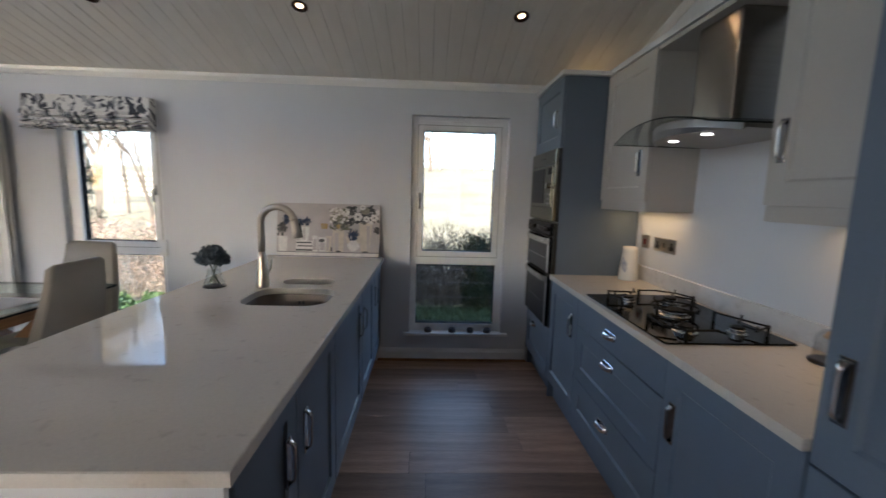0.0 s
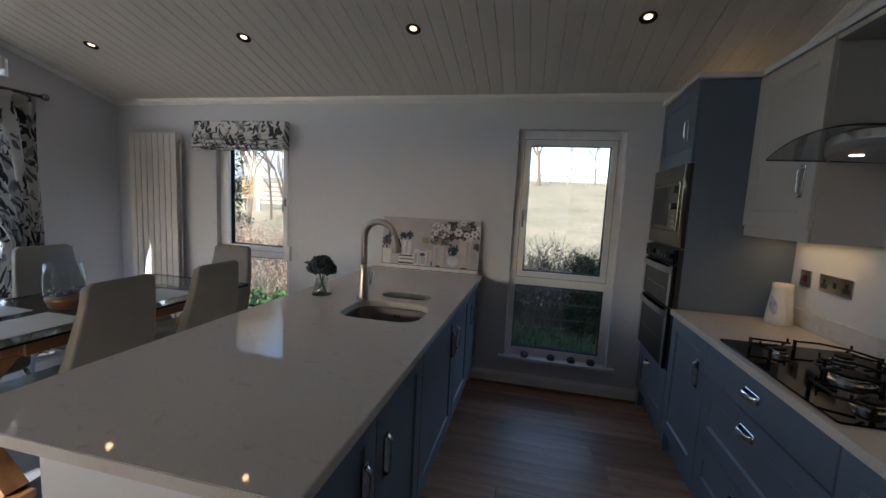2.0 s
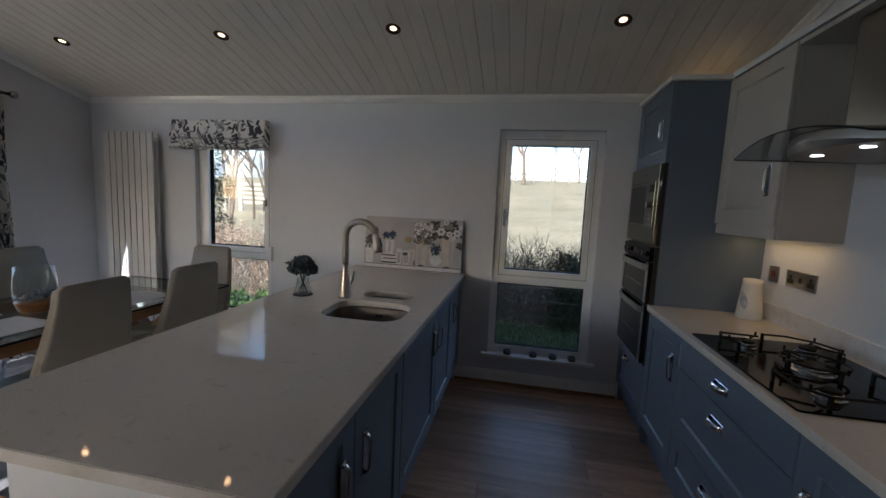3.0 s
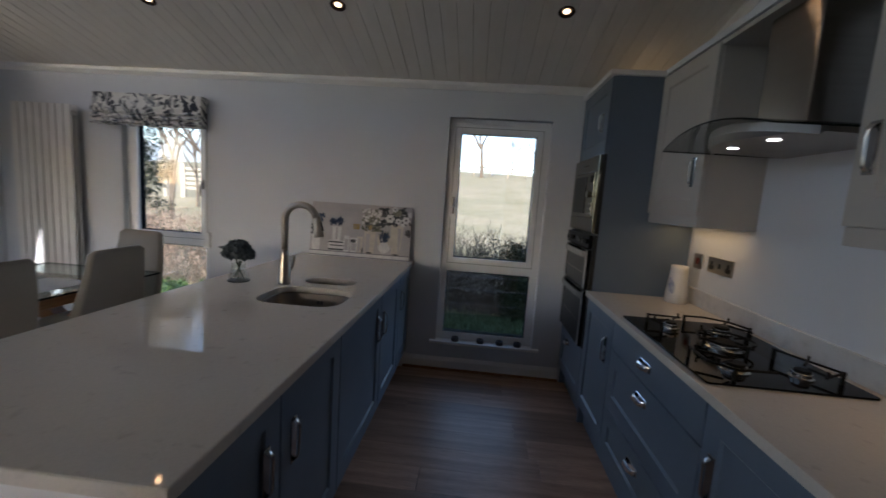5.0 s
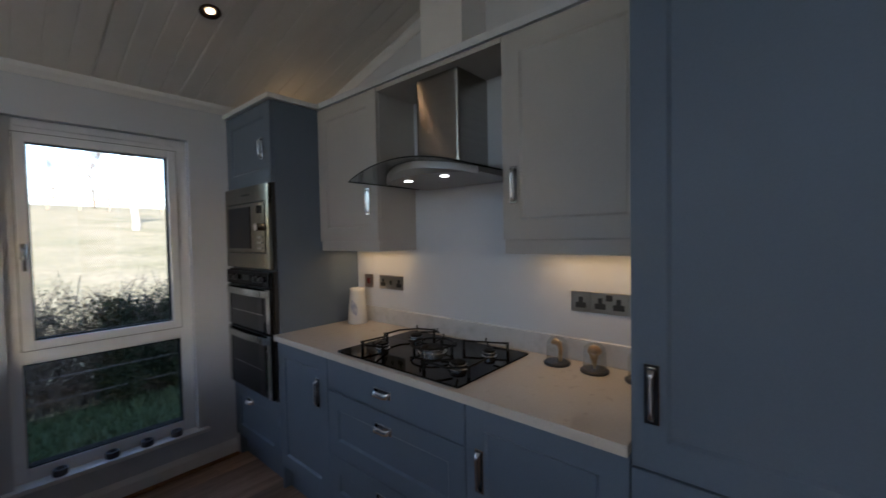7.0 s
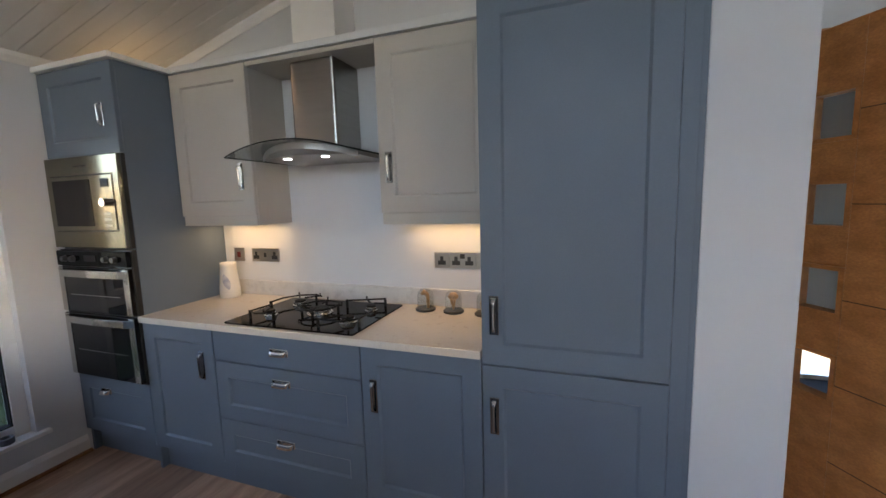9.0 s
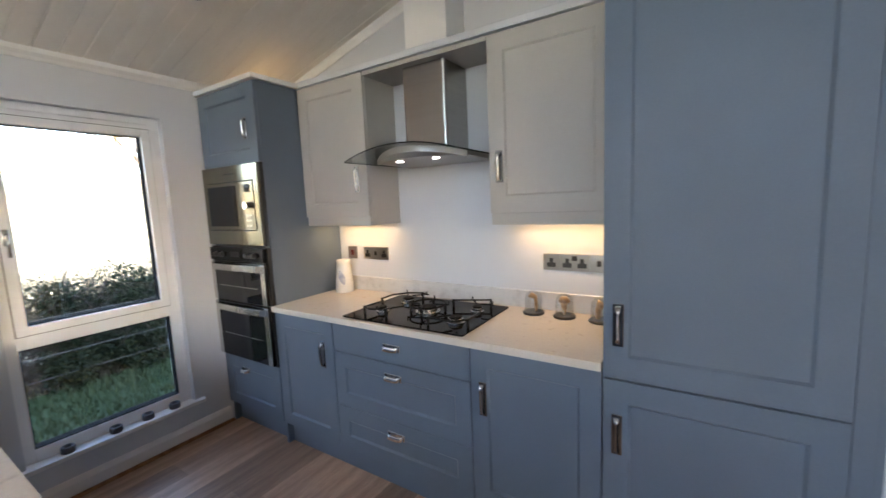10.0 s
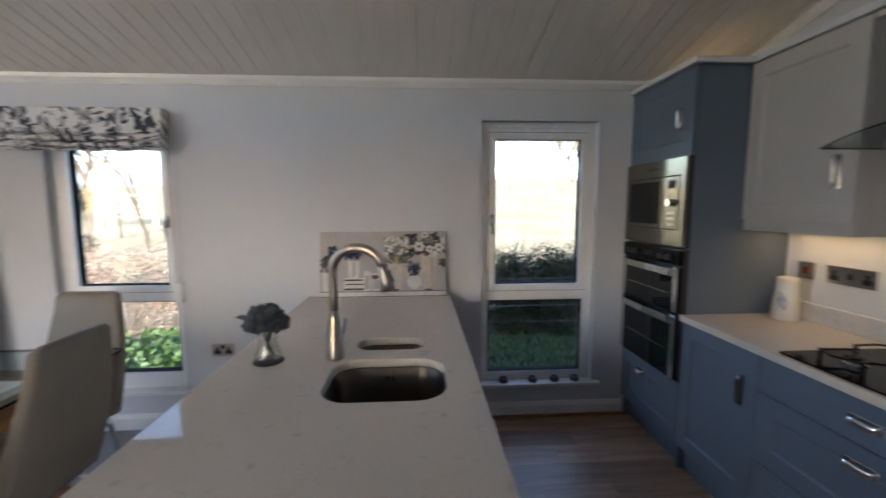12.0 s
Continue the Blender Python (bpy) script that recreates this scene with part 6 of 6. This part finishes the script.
tree((4.6, 59, land(4.6, 59)), 5.5, 0.6, 11, M_FARTWIG, 900, 0.05, trunk=0.018)
tree((-10.6, 13.2, land(-10.6, 13.2)), 7.0, 0.9, 8, M_BUD, 3600, 0.03, "pale-limbed tree beyond the beech hedge", 0.1, 0.010)
tree((-13.0, 14.0, land(-13, 14)), 8.0, 0.8, 12, M_BUD, 4000, 0.045, "budding tree beyond the beech hedge", 0.0, 0.014)
tree((-9.3, 13.8, land(-9.3, 13.8)), 6.5, 0.9, 31, M_BUD, 5000, 0.035, "slender budding tree beyond the beech hedge", 0.0, 0.011)
tree((-10.8, 13.5, land(-10.8, 13.5)), 8.0, 0.9, 15, M_BUD, 5000, 0.04, "thickly budding tree beyond the beech hedge", 0.0, 0.010)
tree((-12.4, 17.0, land(-12.4, 17)), 7.5, 0.9, 16, M_BUD, 6000, 0.045, "thickly budding tree beyond the beech hedge", 0.0, 0.009)
ev = thing("evergreen_tree", "dark evergreen tree beside the beech hedge", "tree", (-7.85, 8.4, -0.55))
em = bmesh.new()
tube([(-7.85, 8.4, -0.55), (-7.83, 8.4, 1.0), (-7.85, 8.42, 3.6)], 0.12, 8, em, [1, 0.8, 0.3])
part("trunk", em, M_BARK, ev)
cs = []
for k in range(120):
    z = rh.uniform(-0.2, 4.2)
    w = 0.9 * (1 - 0.16 * z)
    cs.append((-7.85 + rh.uniform(-w, w), 8.4 + rh.uniform(-w, w), z))
ob = new("crown", leaf_mesh("evergreen_crown", cs, [0.26] * 120, 26000, 0.034, 13, M_EVERGREEN))
ob.parent, ob.location = ev, -ROOT[ev]
tagged(ob, kind="stuff")

rf_ = thing("rail_fence", "weathered post and rail fence along the top of the pasture", "fence", (0, 52, land(0, 52)))
for k in range(26):
    x = -14 + k * 2.2
    part("post", box(x - 0.09, x + 0.09, 51.9, 52.1, land(x, 52) - 0.1, land(x, 52) + 1.35), M_FENCE, rf_)
for z in (0.55, 1.1):
    part("rail", box(-14, 41, 51.86, 51.9, land(0, 52) + z, land(0, 52) + z + 0.14), M_FENCE, rf_)
gt_ = thing("field_gate", "pale timber field gate beyond the beech hedge", "gate", (-14.6, 20.0, land(-14.6, 20)))
for x in (-16.4, -15.4, -12.9):
    part("post", box(x - 0.11, x + 0.11, 19.92, 20.08, land(x, 20) - 0.1, land(x, 20) + 1.75, 0.01), M_GATE, gt_)
for k in range(5):
    part("bar", box(-15.3, -13.0, 19.98, 20.02, land(-14.6, 20) + 0.40 + k * 0.25, land(-14.6, 20) + 0.53 + k * 0.25, 0.005), M_GATE, gt_)
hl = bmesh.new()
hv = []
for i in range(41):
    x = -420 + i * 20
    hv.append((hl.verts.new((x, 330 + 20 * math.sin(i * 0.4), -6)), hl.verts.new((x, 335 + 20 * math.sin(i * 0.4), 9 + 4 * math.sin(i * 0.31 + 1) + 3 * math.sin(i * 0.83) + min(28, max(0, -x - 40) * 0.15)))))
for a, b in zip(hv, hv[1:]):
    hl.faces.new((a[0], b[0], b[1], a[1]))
solid("backdrop_hills", hl, M_HAZY_HILL, "far wooded hills on the skyline, haze in their colour", "hills", "structure")

# timber deck with a balustrade outside the glazed doors
dk = thing("deck", "pale timber deck outside the glazed doors", "deck", (-5.4, 0.6, -0.55))
for k in range(17):
    x = -4.42 - k * 0.145
    part("board", box(x, x + 0.14, -2.5, 3.4, -0.10, -0.07, 0.003), M_DECK, dk)
part("joists", box(-6.85, -4.28, -2.45, 3.35, -0.56, -0.105), M_DECK, dk)
bal = thing("balustrade", "pale timber balustrade round the deck", "balustrade", (-6.7, 0.6, -0.07))
for k in range(44):
    y = -2.45 + k * 0.134
    part("baluster", box(-6.72, -6.68, y, y + 0.04, -0.02, 0.90, 0.003), M_DECK, bal)
for k in range(17):
    x = -6.62 + k * 0.134
    part("baluster", box(x, x + 0.04, 3.40, 3.44, -0.02, 0.90, 0.003), M_DECK, bal)
part("handrail", box(-6.648, -4.30, 3.37, 3.47, 0.90, 0.94, 0.006), M_DECK, bal)
part("bottom_rail", box(-6.668, -4.30, 3.39, 3.45, -0.06, -0.02, 0.004), M_DECK, bal)
part("handrail", box(-6.75, -6.65, -2.5, 3.45, 0.90, 0.94, 0.006), M_DECK, bal)
part("bottom_rail", box(-6.73, -6.67, -2.5, 3.45, -0.06, -0.02, 0.004), M_DECK, bal)

# ---- kitchen floor planks ----
PLANKS = []
pr = random.Random(17)
PWID = 0.178
y, row = YB - 0.001, 0
shared = {}
while y > YS:
    x = -1.098 - pr.uniform(0.1, 1.15)
    while x < 1.43:
        x0, x1 = max(x, -1.098), min(x + 1.22, 1.43)
        x += 1.22
        if x1 - x0 < 0.02:
            continue
        key = round(x1 - x0, 2)
        if key not in shared:
            bm = bmesh.new()
            bmesh.ops.create_cube(bm, size=1)
            L = key
            for v in bm.verts:
                v.co = Vector((v.co.x * (L - 0.0004), v.co.y * (PWID - 0.0004), (v.co.z - 0.5) * 0.0038))
            bmesh.ops.bevel(bm, geom=[e for e in bm.edges if all(v.co.z > -0.001 for v in e.verts)], offset=0.0007, segments=1, affect="EDGES")
            shared[key] = finish(bm, M_PLANK)
        ob = new("plank", shared[key])
        ob.parent = fl
        ob.location = ((x0 + x1) / 2, y - PWID / 2, 0.0)
    y -= PWID
    row += 1
